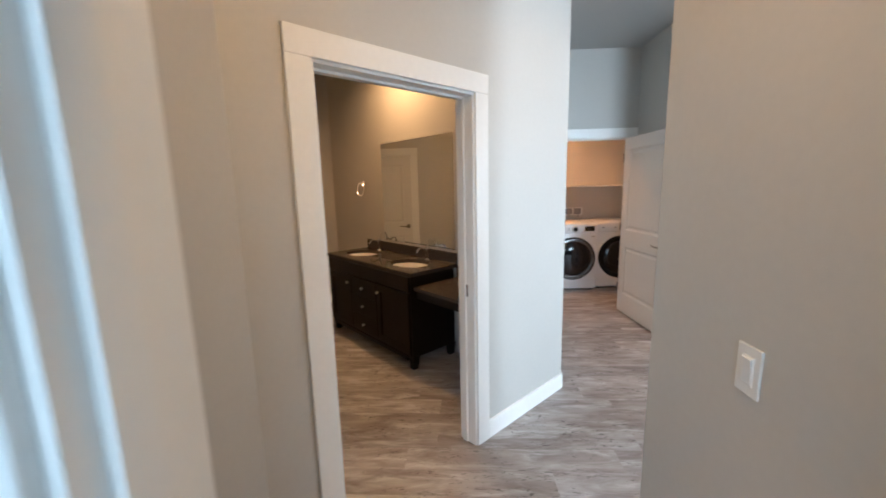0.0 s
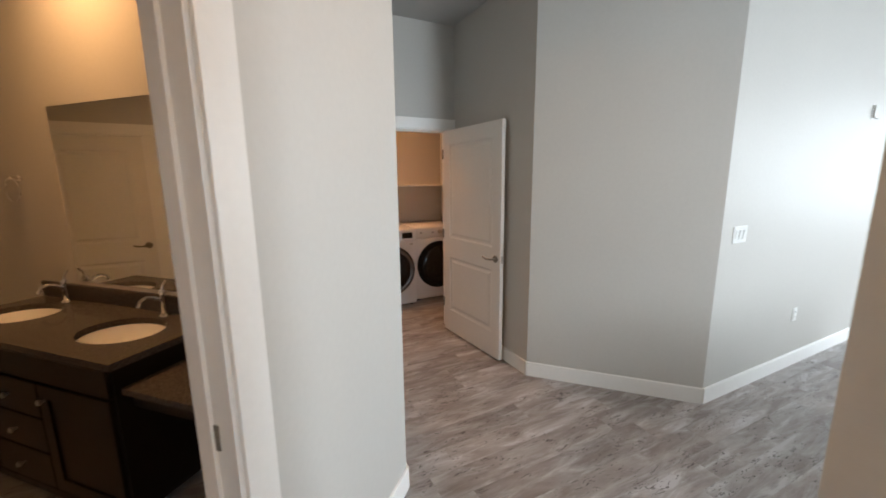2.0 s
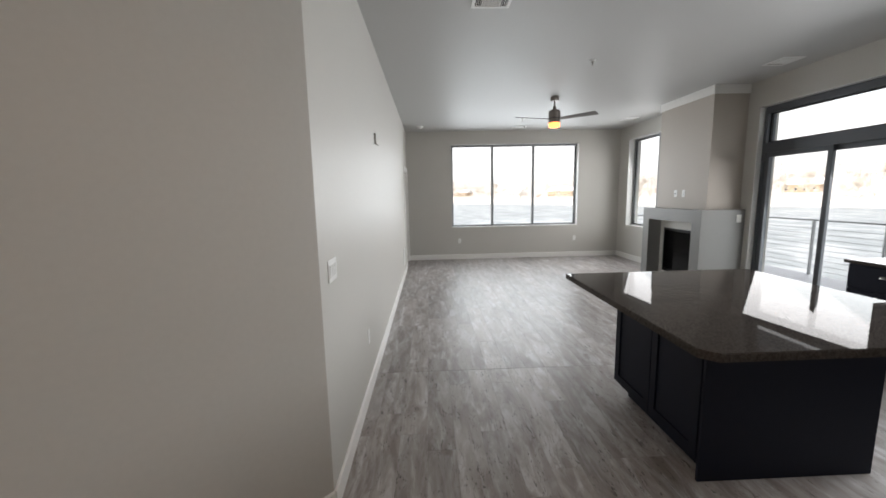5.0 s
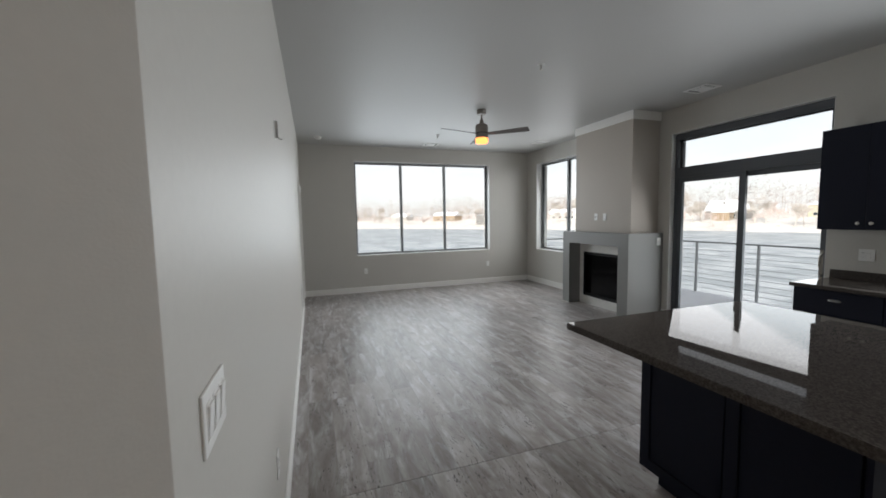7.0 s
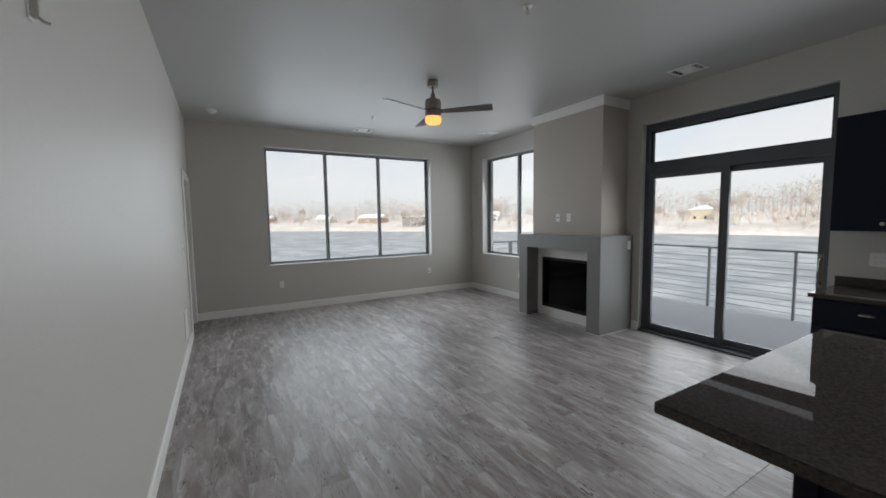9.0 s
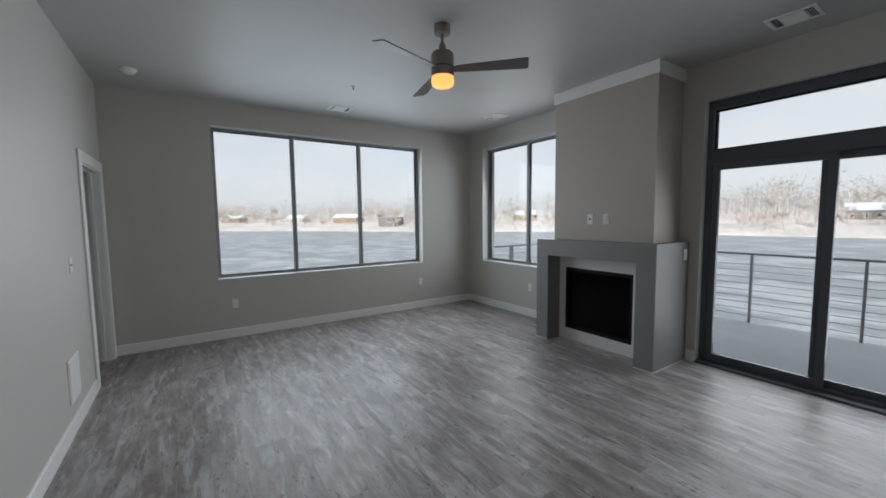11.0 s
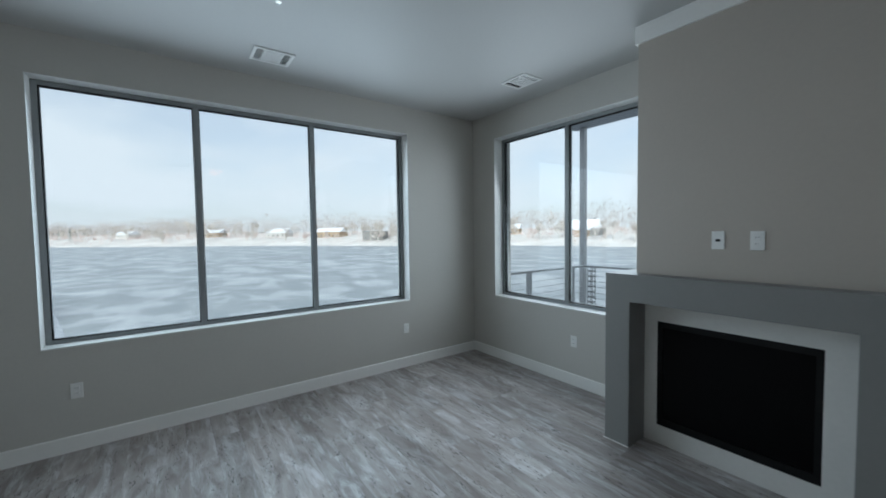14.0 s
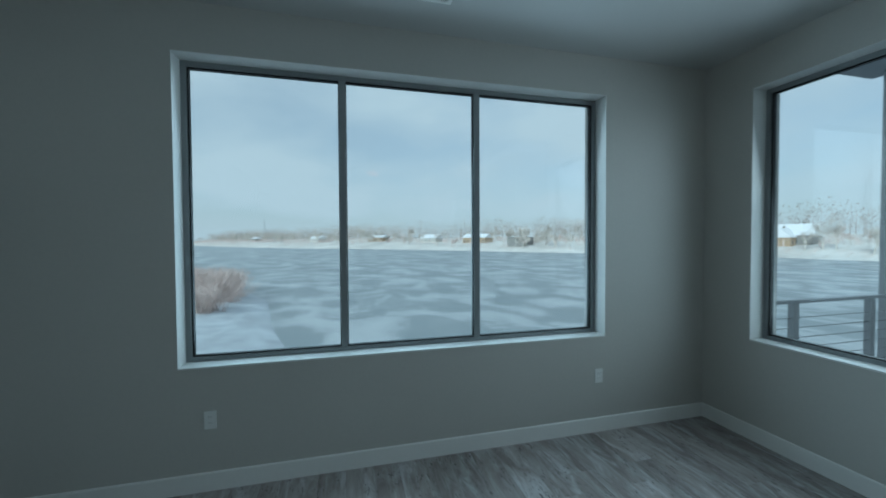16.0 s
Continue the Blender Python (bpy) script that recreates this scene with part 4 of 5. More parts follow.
def knob(parent, x, y, z):
    part("knob", lathe(bmesh.new(), [(0.006, 0), (0.006, 0.012), (0.014, 0.016), (0.015, 0.022), (0.010, 0.027), (0, 0.028)], 20, m=pose(x, y, z, -90)), NICKEL, parent, "brushed nickel knob", True)


def island():
    ob = thing("island_cabinet", "near-black navy kitchen island with shaker doors", "kitchen island")
    x0, x1, y0, y1, h = 3.547, 4.478, 0.06, 1.010, 0.868
    bm = bmesh.new()
    slab(bm, x0, x1, y0, y1, 0.10, h, 0.0015)
    slab(bm, x0 + 0.0, x1 - 0.06, y0 + 0.06, y1 - 0.07, 0.0, 0.10)
    part("body", bm, NAVY, ob, "near-black navy cabinet body with a toe kick")
    part("end_panel", box(x0 - 0.018, x0, y0 - 0.01, y1 + 0.021, 0.0, h, 0.001), NAVY, ob, "flat end panel")
    mid = (x0 + x1) / 2
    shaker(ob, x0 + 0.012, mid - 0.003, 0.115, h - 0.02, y1, NAVY)
    shaker(ob, mid + 0.003, x1 - 0.006, 0.115, h - 0.02, y1, NAVY)
    top = thing("island_countertop", "polished grey-brown granite worktop on the island", "countertop")
    outline = [(3.20, 1.335), (3.142, 1.277), (3.142, -0.20), (4.745, -0.20), (4.745, 1.335)]
    bm = prism(bmesh.new(), outline, h, 0.908)
    bmesh.ops.bevel(bm, geom=bm.edges[:], offset=0.004, segments=2, affect="EDGES")
    part("granite_slab", bm, GRANITE, top)


island()


def base_unit(x0, x1, name_label, sink=False):
    ob = thing("base_cabinet", name_label, "cabinet", None, "kitchen base cabinets")
    y0, y1, h = YR, YR + 0.60, 0.850
    bm = bmesh.new()
    slab(bm, x0, x1, y0, y1, 0.10, h, 0.001)
    slab(bm, x0, x1, y0, y1 - 0.07, 0.0, 0.10)
    part("body", bm, NAVY, ob)
    d = part("drawer_front", box(x0 + 0.004, x1 - 0.004, y1, y1 + 0.02, 0.618, h - 0.01, 0.0015), NAVY, ob)
    cup_pull(d, (x0 + x1) / 2, y1 + 0.02, 0.755)
    mid = (x0 + x1) / 2
    for a, b, kx in ((x0 + 0.004, mid - 0.002, mid - 0.04), (mid + 0.002, x1 - 0.004, mid + 0.04)):
        s = shaker(ob, a, b, 0.115, 0.61, y1, NAVY)
        knob(s, kx, y1 + 0.02, 0.56)
    return ob


for a, b in ((4.55, 5.165), (3.60, 4.55), (2.75, 3.60), (1.90, 2.75)):
    base_unit(a, b, "near-black navy base cabinet with a cup-pull drawer under the counter")
counter = thing("kitchen_countertop", "polished grey-brown granite worktop along the window wall", "countertop")
bm = box(1.90, 5.187, YR, YR + 0.648, 0.850, 0.883, 0.004)
part("granite_slab", bm, GRANITE, counter)
part("upstand", box(1.90, 5.187, YR, YR + 0.02, 0.883, 0.966, 0.002), GRANITE, counter, "low granite upstand")
sinkk = thing("kitchen_sink", "dark undermount sink set in the counter below the window", "sink")
bm = bmesh.new()
slab(bm, 3.45, 4.22, YR + 0.13, YR + 0.55, 0.8832, 0.8845)
part("basin_rim", bm, BLACKMETAL, sinkk)
part("faucet", tube(bmesh.new(), [(3.8, YR + 0.085, 0.883), (3.8, YR + 0.085, 1.18), (3.8, YR + 0.10, 1.25), (3.8, YR + 0.16, 1.30), (3.8, YR + 0.23, 1.28), (3.8, YR + 0.26, 1.20)], 0.012), NICKEL, sinkk, "", True)

upper = thing("wall_cabinet", "near-black navy wall cabinet with two doors, hung on the kitchen wall", "cabinet")
ux0, ux1, uy0, uy1, uz0, uz1 = 4.48, 5.165, YR, YR + 0.30, 1.376, 2.309
part("body", box(ux0, ux1, uy0, uy1, uz0, uz1, 0.001), NAVY, upper)
um = (ux0 + ux1) / 2
for a, b, kx in ((ux0 + 0.002, um - 0.0015, um - 0.045), (um + 0.0015, ux1 - 0.002, um + 0.045)):
    d = part("cabinet_door", box(a, b, uy1 + 0.001, uy1 + 0.021, uz0 + 0.002, uz1 - 0.002, 0.0015), NAVY, upper)
    knob(d, kx, uy1 + 0.021, uz0 + 0.06)


# ---- bathroom ----
VM = along((0.132, 3.438), (-1.108, 4.678))


def vanity():
    """x from the desk end along the front, y to the mirror wall as negative depth."""
    ob = thing("vanity_cabinet", "espresso-stained double vanity with turned-out feet", "vanity", VM)
    L, D, h = 1.50, 0.515, 0.83
    y1, y0 = -0.022, -D
    bm = bmesh.new()
    slab(bm, 0.025, L, y0, y1, 0.11, 0.68, 0.001)
    slab(bm, 0.025, 0.045, y0, y1, 0.68, h)
    slab(bm, L - 0.02, L, y0, y1, 0.68, h)
    slab(bm, 0.045, L - 0.02, y1 - 0.02, y1, 0.68, h)
    part("body", bm, ESPRESSO, ob)
    for x in (0.025, L - 0.075):
        for y in (y1 - 0.06, y0):
            bm = bmesh.new()
            f = [(x - 0.006, y - 0.006, 0.12), (x + 0.062, y - 0.006, 0.12), (x + 0.062, y + 0.066, 0.12), (x - 0.006, y + 0.066, 0.12)]
            g = [(x + 0.006, y + 0.004, 0.0), (x + 0.050, y + 0.004, 0.0), (x + 0.050, y + 0.056, 0.0), (x + 0.006, y + 0.056, 0.0)]
            hi, lo = [bm.verts.new(c) for c in f], [bm.verts.new(c) for c in g]
            for i in range(4):
                bm.faces.new((lo[i], lo[(i + 1) % 4], hi[(i + 1) % 4], hi[i]))
            bm.faces.new(lo[::-1])
            bm.faces.new(hi)
            part("foot", bm, ESPRESSO, ob, "tapered espresso foot")
    part("apron", box(0.035, L - 0.01, y1 + 0.001, y1 + 0.020, 0.70, 0.825, 0.002), ESPRESSO, ob)
    part("bottom_rail", box(0.085, L - 0.085, y1 - 0.01, y1 + 0.012, 0.075, 0.115, 0.002), ESPRESSO, ob)
    xs = [0.04, 0.55, 1.02, L - 0.015]
    for a, b, kx in ((xs[0], xs[1], xs[1] - 0.05), (xs[2], xs[3], xs[2] + 0.05)):
        d = shaker(ob, a + 0.004, b - 0.004, 0.13, 0.685, y1, ESPRESSO, rail=0.07)
        knob(d, kx, y1 + 0.02, 0.61)
    for z0, z1 in ((0.13, 0.315), (0.321, 0.50), (0.506, 0.685)):
        d = part("drawer_front", box(xs[1] + 0.002, xs[2] - 0.002, y1, y1 + 0.02, z0, z1, 0.003), ESPRESSO, ob)
        knob(d, (xs[1] + xs[2]) / 2, y1 + 0.02, (z0 + z1) / 2)


vanity()


def bath_top():
    ob = thing("vanity_countertop", "polished brown-grey granite top with two oval cut-outs", "countertop", VM)
    L, D = 1.53, 0.545
    z0, z1 = 0.83, 0.863
    cx, cy, a, b, seg = (0.36, 1.21), -0.275, 0.215, 0.165, 32
    bm = bmesh.new()
    # top and bottom with holes: two halves, each a ring between its oval and its rectangle
    for z in (z0, z1):
        for c, x0, x1 in ((cx[0], 0.0, 0.79), (cx[1], 0.79, L)):
            inner, outer = [], []
            for i in range(seg):
                t = 2 * math.pi * i / seg
                dx, dy = math.cos(t), math.sin(t)
                inner.append(bm.verts.new((c + a * dx, cy + b * dy, z)))
                k = min((x1 - c) / dx if dx > 1e-6 else 1e9, (x0 - c) / dx if dx < -1e-6 else 1e9, (0 - cy) / dy if dy > 1e-6 else 1e9, (-D - cy) / dy if dy < -1e-6 else 1e9)
                outer.append(bm.verts.new((c + k * dx, cy + k * dy, z)))
            for i in range(seg):
                j = (i + 1) % seg
                bm.faces.new((inner[i], inner[j], outer[j], outer[i]))
            for x, y in ((x0, 0.0), (x1, 0.0), (x0, -D), (x1, -D)):
                near = sorted(range(seg), key=lambda i: (outer[i].co.x - x) ** 2 + (outer[i].co.y - y) ** 2)[:2]
                bm.faces.new((outer[near[0]], outer[near[1]], bm.verts.new((x, y, z))))
    for c in cx:
        lo = [bm.verts.new((c + a * math.cos(2 * math.pi * i / seg), cy + b * math.sin(2 * math.pi * i / seg), z0)) for i in range(seg)]
        hi = [bm.verts.new((v.co.x, v.co.y, z1)) for v in lo]
        for i in range(seg):
            bm.faces.new((lo[i], lo[(i + 1) % seg], hi[(i + 1) % seg], hi[i]))
    for p, q in (((0, 0), (L, 0)), ((L, 0), (L, -D)), ((L, -D), (0, -D)), ((0, -D), (0, 0))):
        bm.faces.new([bm.verts.new(v) for v in ((*p, z0), (*q, z0), (*q, z1), (*p, z1))])
    bmesh.ops.remove_doubles(bm, verts=bm.verts, dist=1e-5)
    part("granite_slab", bm, GRANITE, ob)
    part("upstand", box(0, L, -D, -D + 0.02, z1, z1 + 0.10, 0.002), GRANITE, ob, "granite upstand below the mirror")
    for c in cx:
        s = thing("bathroom_sink", "white oval undermount sink in the granite top", "sink", VM @ pose(c, cy, 0), "bathroom sinks")
        part("basin", lathe(bmesh.new(), [(1.06, z0 - 0.002), (1.0, z0 - 0.002), (0.97, z0 - 0.03), (0.86, z0 - 0.09), (0.55, z0 - 0.125), (0.12, z0 - 0.135), (0.0, z0 - 0.135)], 36, a, b), PORCELAIN, s, "", True)
        part("drain", lathe(bmesh.new(), [(0.024, z0 - 0.133), (0.020, z0 - 0.130), (0.0, z0 - 0.130)], 20), CHROME, s, "", True)
        f = thing("bathroom_faucet", "chrome single-hole faucet with an arched spout behind the sink", "faucet", VM @ pose(c, cy - 0.215, z1), "bathroom faucets")
        part("body", lathe(bmesh.new(), [(0.028, 0), (0.026, 0.008), (0.017, 0.016), (0.015, 0.10), (0.018, 0.125), (0.016, 0.14), (0, 0.142)], 24), CHROME, f, "", True)
        part("spout", tube(bmesh.new(), [(0, 0.0, 0.085), (0, 0.045, 0.115), (0, 0.085, 0.125), (0, 0.115, 0.112), (0, 0.128, 0.085)], 0.010), CHROME, f, "", True)
        part("handle", tube(bmesh.new(), [(0, 0, 0.138), (0, -0.006, 0.165), (0, -0.028, 0.195)], 0.006), CHROME, f, "", True)
    w = thing("makeup_countertop", "lower granite make-up counter beside the vanity", "countertop", VM)
    part("granite_slab", box(-0.835, 0.0, -0.545, -0.03, 0.715, 0.745, 0.003), GRANITE, w)
    part("apron", box(-0.835, 0.02, -0.10, -0.08, 0.63, 0.715, 0.002), ESPRESSO, w, "espresso apron board")
    part("upstand", box(-0.835, 0.0, -0.545, -0.525, 0.745, 0.845, 0.002), GRANITE, w)


bath_top()
mirror = thing("bathroom_mirror", "large frameless mirror on the wall over the vanity", "mirror", VM)
part("mirror_glass", box(0.03, 1.18, -0.5490, -0.5445, 0.985, 2.03, 0.0015), MIRROR, mirror, "silvered mirror glass")
ring = thing("towel_ring", "chrome towel ring on the wall beside the mirror", "towel ring", VM @ pose(1.58, -0.547, 1.625))
part("post", lathe(bmesh.new(), [(0.024, 0), (0.022, 0.008), (0.010, 0.012), (0.010, 0.045), (0, 0.047)], 20, m=pose(0, 0, 0, -90)), CHROME, ring, "", True)
part("ring", tube(bmesh.new(), [(0.075 * math.sin(2 * math.pi * i / 24), 0.042, -0.075 + 0.075 * math.cos(2 * math.pi * i / 24)) for i in range(25)], 0.0045, 8), CHROME, ring, "", True)


# ---- laundry ----
def machine(name, label, x0, y0, dial):
    w, d, h = 0.685, 0.76, 0.985
    ob = thing(name, label, name, pose(x0, y0, 0))
    body = box(0, w, 0.012, d, 0.02, h, 0.012)
    part("body", body, WHITEAPPLIANCE, ob, "white enamelled cabinet", True)
    part("front_panel", box(0.006, w - 0.006, 0.0, 0.02, 0.03, 0.835, 0.006), WHITEAPPLIANCE, ob, "", True)
    part("control_panel", box(0.004, w - 0.004, -0.006, 0.02, 0.845, h - 0.012, 0.008), WHITEAPPLIANCE, ob, "white control panel", True)
    for x in (0.06, w - 0.06):
        part("foot", rod(bmesh.new(), (x, 0.06, 0), (x, 0.06, 0.025), 0.022), BLACKMETAL, ob)
        part("foot", rod(bmesh.new(), (x, d - 0.06, 0), (x, d - 0.06, 0.025), 0.022), BLACKMETAL, ob)
    face = pose(w / 2, 0.0, 0.475, 90)
    door = part("door_ring", lathe(bmesh.new(), [(0.300, 0.0), (0.302, 0.022), (0.292, 0.036), (0.268, 0.042), (0.248, 0.034), (0.240, 0.020)], 56, m=face), BLACKMETAL if not dial else DOORRING, ob, "round dark door ring", True)
    part("door_glass", lathe(bmesh.new(), [(0.246, 0.030), (0.215, 0.048), (0.14, 0.060), (0.0, 0.066)], 56, m=face), DRUMGLASS, door, "dark tinted bowl glass", True)
    part("outer_ring", lathe(bmesh.new(), [(0.316, -0.001), (0.316, 0.008), (0.300, 0.012)], 56, m=face), BLACKMETAL, door, "", True)
    if dial:
        k = part("dial", lathe(bmesh.new(), [(0.046, 0.0), (0.046, 0.012), (0.038, 0.026), (0.0, 0.028)], 32, m=pose(0.36, -0.006, 0.905, 90)), NICKEL, ob, "metal programme dial", True)
        part("dial_face", lathe(bmesh.new(), [(0.030, 0.0281), (0.0, 0.0285)], 24, m=pose(0.36, -0.006, 0.905, 90)), BLACKMETAL, k)
        part("display", box(0.50, 0.635, -0.0085, -0.004, 0.875, 0.945, 0.002), DRUMGLASS, ob, "black display")
        part("drawer", box(0.03, 0.24, -0.010, -0.004, 0.865, 0.955, 0.003), WHITEAPPLIANCE, ob, "detergent drawer")
        for i in range(2):
            part("button", box(0.265 - 0.0, 0.285, -0.010, -0.004, 0.915 - 0.03 * i, 0.930 - 0.03 * i, 0.002), GREYPLASTIC, ob)
    else:
        part("dial", lathe(bmesh.new(), [(0.028, 0.0), (0.026, 0.016), (0.0, 0.018)], 24, m=pose(0.36, -0.006, 0.915, 90)), NICKEL, ob, "", True)
        for x in (0.07, 0.24, 0.50, 0.56):
            part("button", box(x, x + 0.03, -0.009, -0.004, 0.905, 0.922, 0.002), GREYPLASTIC, ob)
    part("badge", box(0.60, 0.645, -0.0015, 0.002, 0.79, 0.805), NICKEL, ob)
    return ob


machine("washing_machine", "white front-load washing machine with a dark round door", 1.825, 5.955, True)
machine("dryer", "white front-load dryer with a dark round door", 2.535, 6.055, False)
shelf = thing("laundry_shelf", "long white laundry shelf on a wall cleat above the machines", "shelf")
part("board", box(1.30, 3.30, 6.53, 6.85, 1.50, 1.518, 0.002), TRIM, shelf)
part("cleat", box(1.30, 3.30, 6.83, 6.85, 1.43, 1.50), PAINT, shelf)
box_ob = thing("washer_outlet_box", "white recessed washer supply box on the wall behind the machines", "supply box", pose(2.40, 6.85, 1.10))
bm = bmesh.new()
for a, b, c, d in ((-0.15, -0.135, -0.06, 0.06), (0.135, 0.15, -0.06, 0.06), (-0.01, 0.01, -0.06, 0.06), (-0.15, 0.15, 0.05, 0.062), (-0.15, 0.15, -0.062, -0.05)):
    slab(bm, a, b, -0.014, 0.0, c, d)
part("frame", bm, PLATE, box_ob)
part("recess", box(-0.135, 0.135, -0.003, -0.0005, -0.05, 0.05), GREYPLASTIC, box_ob)
for x in (-0.075, 0.075):
    part("valve", tube(bmesh.new(), [(x, -0.003, 0.02), (x, -0.03, 0.02), (x, -0.045, 0.0), (x, -0.05, -0.09)], 0.010), NICKEL if x < 0 else GREYPLASTIC, box_ob, "", True)
# ---- balcony ----
deck = new("balcony_floor", finish(box(-2.6, 11.12, -4.85, YR - OUT, -0.32, -0.075), "balcony_floor", SUBFLOOR))
tagged(deck, "concrete balcony floor", "balcony", kind="structure")
bm = bmesh.new()
NX, NY = 90, 24
grid = [[bm.verts.new((-2.5 + 13.55 * i / NX, -4.80 + 2.27 * j / NY, -0.075 + 0.012 + 0.028 * (0.5 + 0.5 * noise.noise(Vector((i * 0.35, j * 0.5, 3.1)))) * min(1.0, j / 4))) for j in range(NY + 1)] for i in range(NX + 1)]
for i in range(NX):
    for j in range(NY):
        bm.faces.new((grid[i][j], grid[i + 1][j], grid[i + 1][j + 1], grid[i][j + 1]))
snow_ob = new("balcony_snow", finish(bm, "balcony_snow", SNOW, True))
tagged(snow_ob, "thin drifted snow lying on the balcony floor", "snow", kind="stuff")
roof = new("balcony_soffit", finish(box(-2.6, 11.25, -4.95, YR - OUT, 3.38, 3.62), "balcony_soffit", SOFFIT))
tagged(roof, "grey underside of the balcony above", "soffit", kind="structure")
fasc = new("upper_facade", finish(box(-2.78, 11.21, YR - OUT - 0.005, 7.0, CEIL + 0.25, 4.2), "upper_facade", SIDING))
tagged(fasc, "grey panelled facade of the storey above", "facade", kind="structure")
col = thing("balcony_column", "square grey steel column at the balcony corner", "column", pose(11.03, -4.83, 0))
part("shaft", box(-0.045, 0.045, -0.045, 0.045, -6.0, 3.38, 0.004), STEEL, col)


def railing():
    ob = thing("balcony_railing", "grey steel balcony railing with horizontal cables", "railing")
    y, x = -4.70, 10.92
    fx = [6.215 + 1.143 * k for k in range(-7, 4)] + [10.78]
    part("top_rail", box(-2.55, 10.95, y - 0.03, y + 0.03, 0.955, 0.985, 0.004), STEEL, ob, "flat steel top rail")
    part("top_rail", box(x - 0.03, x + 0.03, y + 0.03, YR - OUT - 0.02, 0.9551, 0.9849, 0.004), STEEL, ob, "flat steel top rail")
    for c in fx[:-1]:
        part("post", box(c - 0.014, c + 0.014, y - 0.022, y + 0.022, -0.075, 0.955), STEEL, ob)
    for c in (-3.28, -4.35):
        part("post", box(x - 0.03, x + 0.03, c - 0.03, c + 0.03, -0.075, 0.955), STEEL, ob)
    bm, w = bmesh.new(), 0.042
    cx, cy = 10.78, y
    for sx in (-1, 1):
        for sy in (-1, 1):
            slab(bm, cx + sx * w - 0.006, cx + sx * w + 0.006, cy + sy * w - 0.006, cy + sy * w + 0.006, -0.075, 0.955)
    for k in range(11):
        z = 0.0 + 0.088 * k
        slab(bm, cx - w, cx + w, cy - w, cy + w, z, z + 0.03)
    part("corner_post", bm, STEEL, ob, "perforated steel corner post")
    for k in range(9):
        z = 0.045 + 0.096 * k
        part("cable", rod(bmesh.new(), (-2.55, y, z), (10.78, y, z), 0.0042, seg=6), STEEL, ob)
        part("cable", rod(bmesh.new(), (x, y, z), (x, YR - OUT, z), 0.0042, seg=6), STEEL, ob)


railing()

# ---- river, banks and the far shore ----
WATER = -5.0
bm = bmesh.new()
S = 4000.0
bm.faces.new([bm.verts.new(v) for v in ((-S, -S, WATER), (S, -S, WATER), (S, S, WATER), (-S, S, WATER))])
water = new("water", finish(bm, "water", RIVER))
tagged(water, "half-frozen river with pale ice floes", "river", kind="structure")


def bank(name, label, shore, steps, mat, wobble, ease=4):
    """Ground that rises from a shoreline: steps are (distance inland, height); inland lies to the left of the line."""
    pts = [Vector((*p, 0)) for p in shore]
    fine = []
    for a, b in zip(pts, pts[1:]):
        n = max(1, int((b - a).length / 6))
        fine += [a.lerp(b, i / n) for i in range(n)]
    fine.append(pts[-1])
    smooth = [sum((fine[max(0, min(len(fine) - 1, i + k))] for k in range(-ease, ease + 1)), Vector()) / (2 * ease + 1) for i in range(len(fine))]
    bm = bmesh.new()
    rows = []
    for i, p in enumerate(smooth):
        d = (smooth[min(i + 1, len(smooth) - 1)] - smooth[max(i - 1, 0)]).normalized()
        left = Vector((-d.y, d.x, 0))
        row = []
        for inland, up in steps:
            q = p + left * (inland + wobble * noise.noise(Vector((p.x * 0.05, p.y * 0.05, inland * 0.1))))
            row.append(bm.verts.new((q.x, q.y, WATER + up * (1 + 0.25 * noise.noise(q * 0.04)) + (0.25 * noise.noise(q * 0.3) if up > 0.3 else 0))))
        rows.append(row)
    for a, b in zip(rows, rows[1:]):
        for j in range(len(steps) - 1):
            bm.faces.new((a[j], b[j], b[j + 1], a[j + 1]))
    ob = new(name, finish(bm, name, mat, True))
    return tagged(ob, label, "ground", kind="structure"), smooth


SHORE = [(-260, -175), (-60, -160), (20, -152), (66, -142), (100, -138), (135, -128), (175, -88), (230, -58), (265, -30), (330, 40), (430, 115), (640, 230), (900, 330)]
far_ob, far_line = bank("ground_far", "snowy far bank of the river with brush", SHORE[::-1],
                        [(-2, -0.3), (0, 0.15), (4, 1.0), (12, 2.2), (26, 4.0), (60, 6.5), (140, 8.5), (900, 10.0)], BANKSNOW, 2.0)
NEAR = [(-80, -9), (13, -9), (20, -5), (26, 3), (32, 5.0), (40, 6.4), (52, 8.6), (62, 12), (67, 18), (65, 28), (58, 42), (20, 70), (-80, 90)]
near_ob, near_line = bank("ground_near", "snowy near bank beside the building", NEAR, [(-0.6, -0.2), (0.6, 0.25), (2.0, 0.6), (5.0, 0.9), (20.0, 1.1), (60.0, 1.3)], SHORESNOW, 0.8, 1)


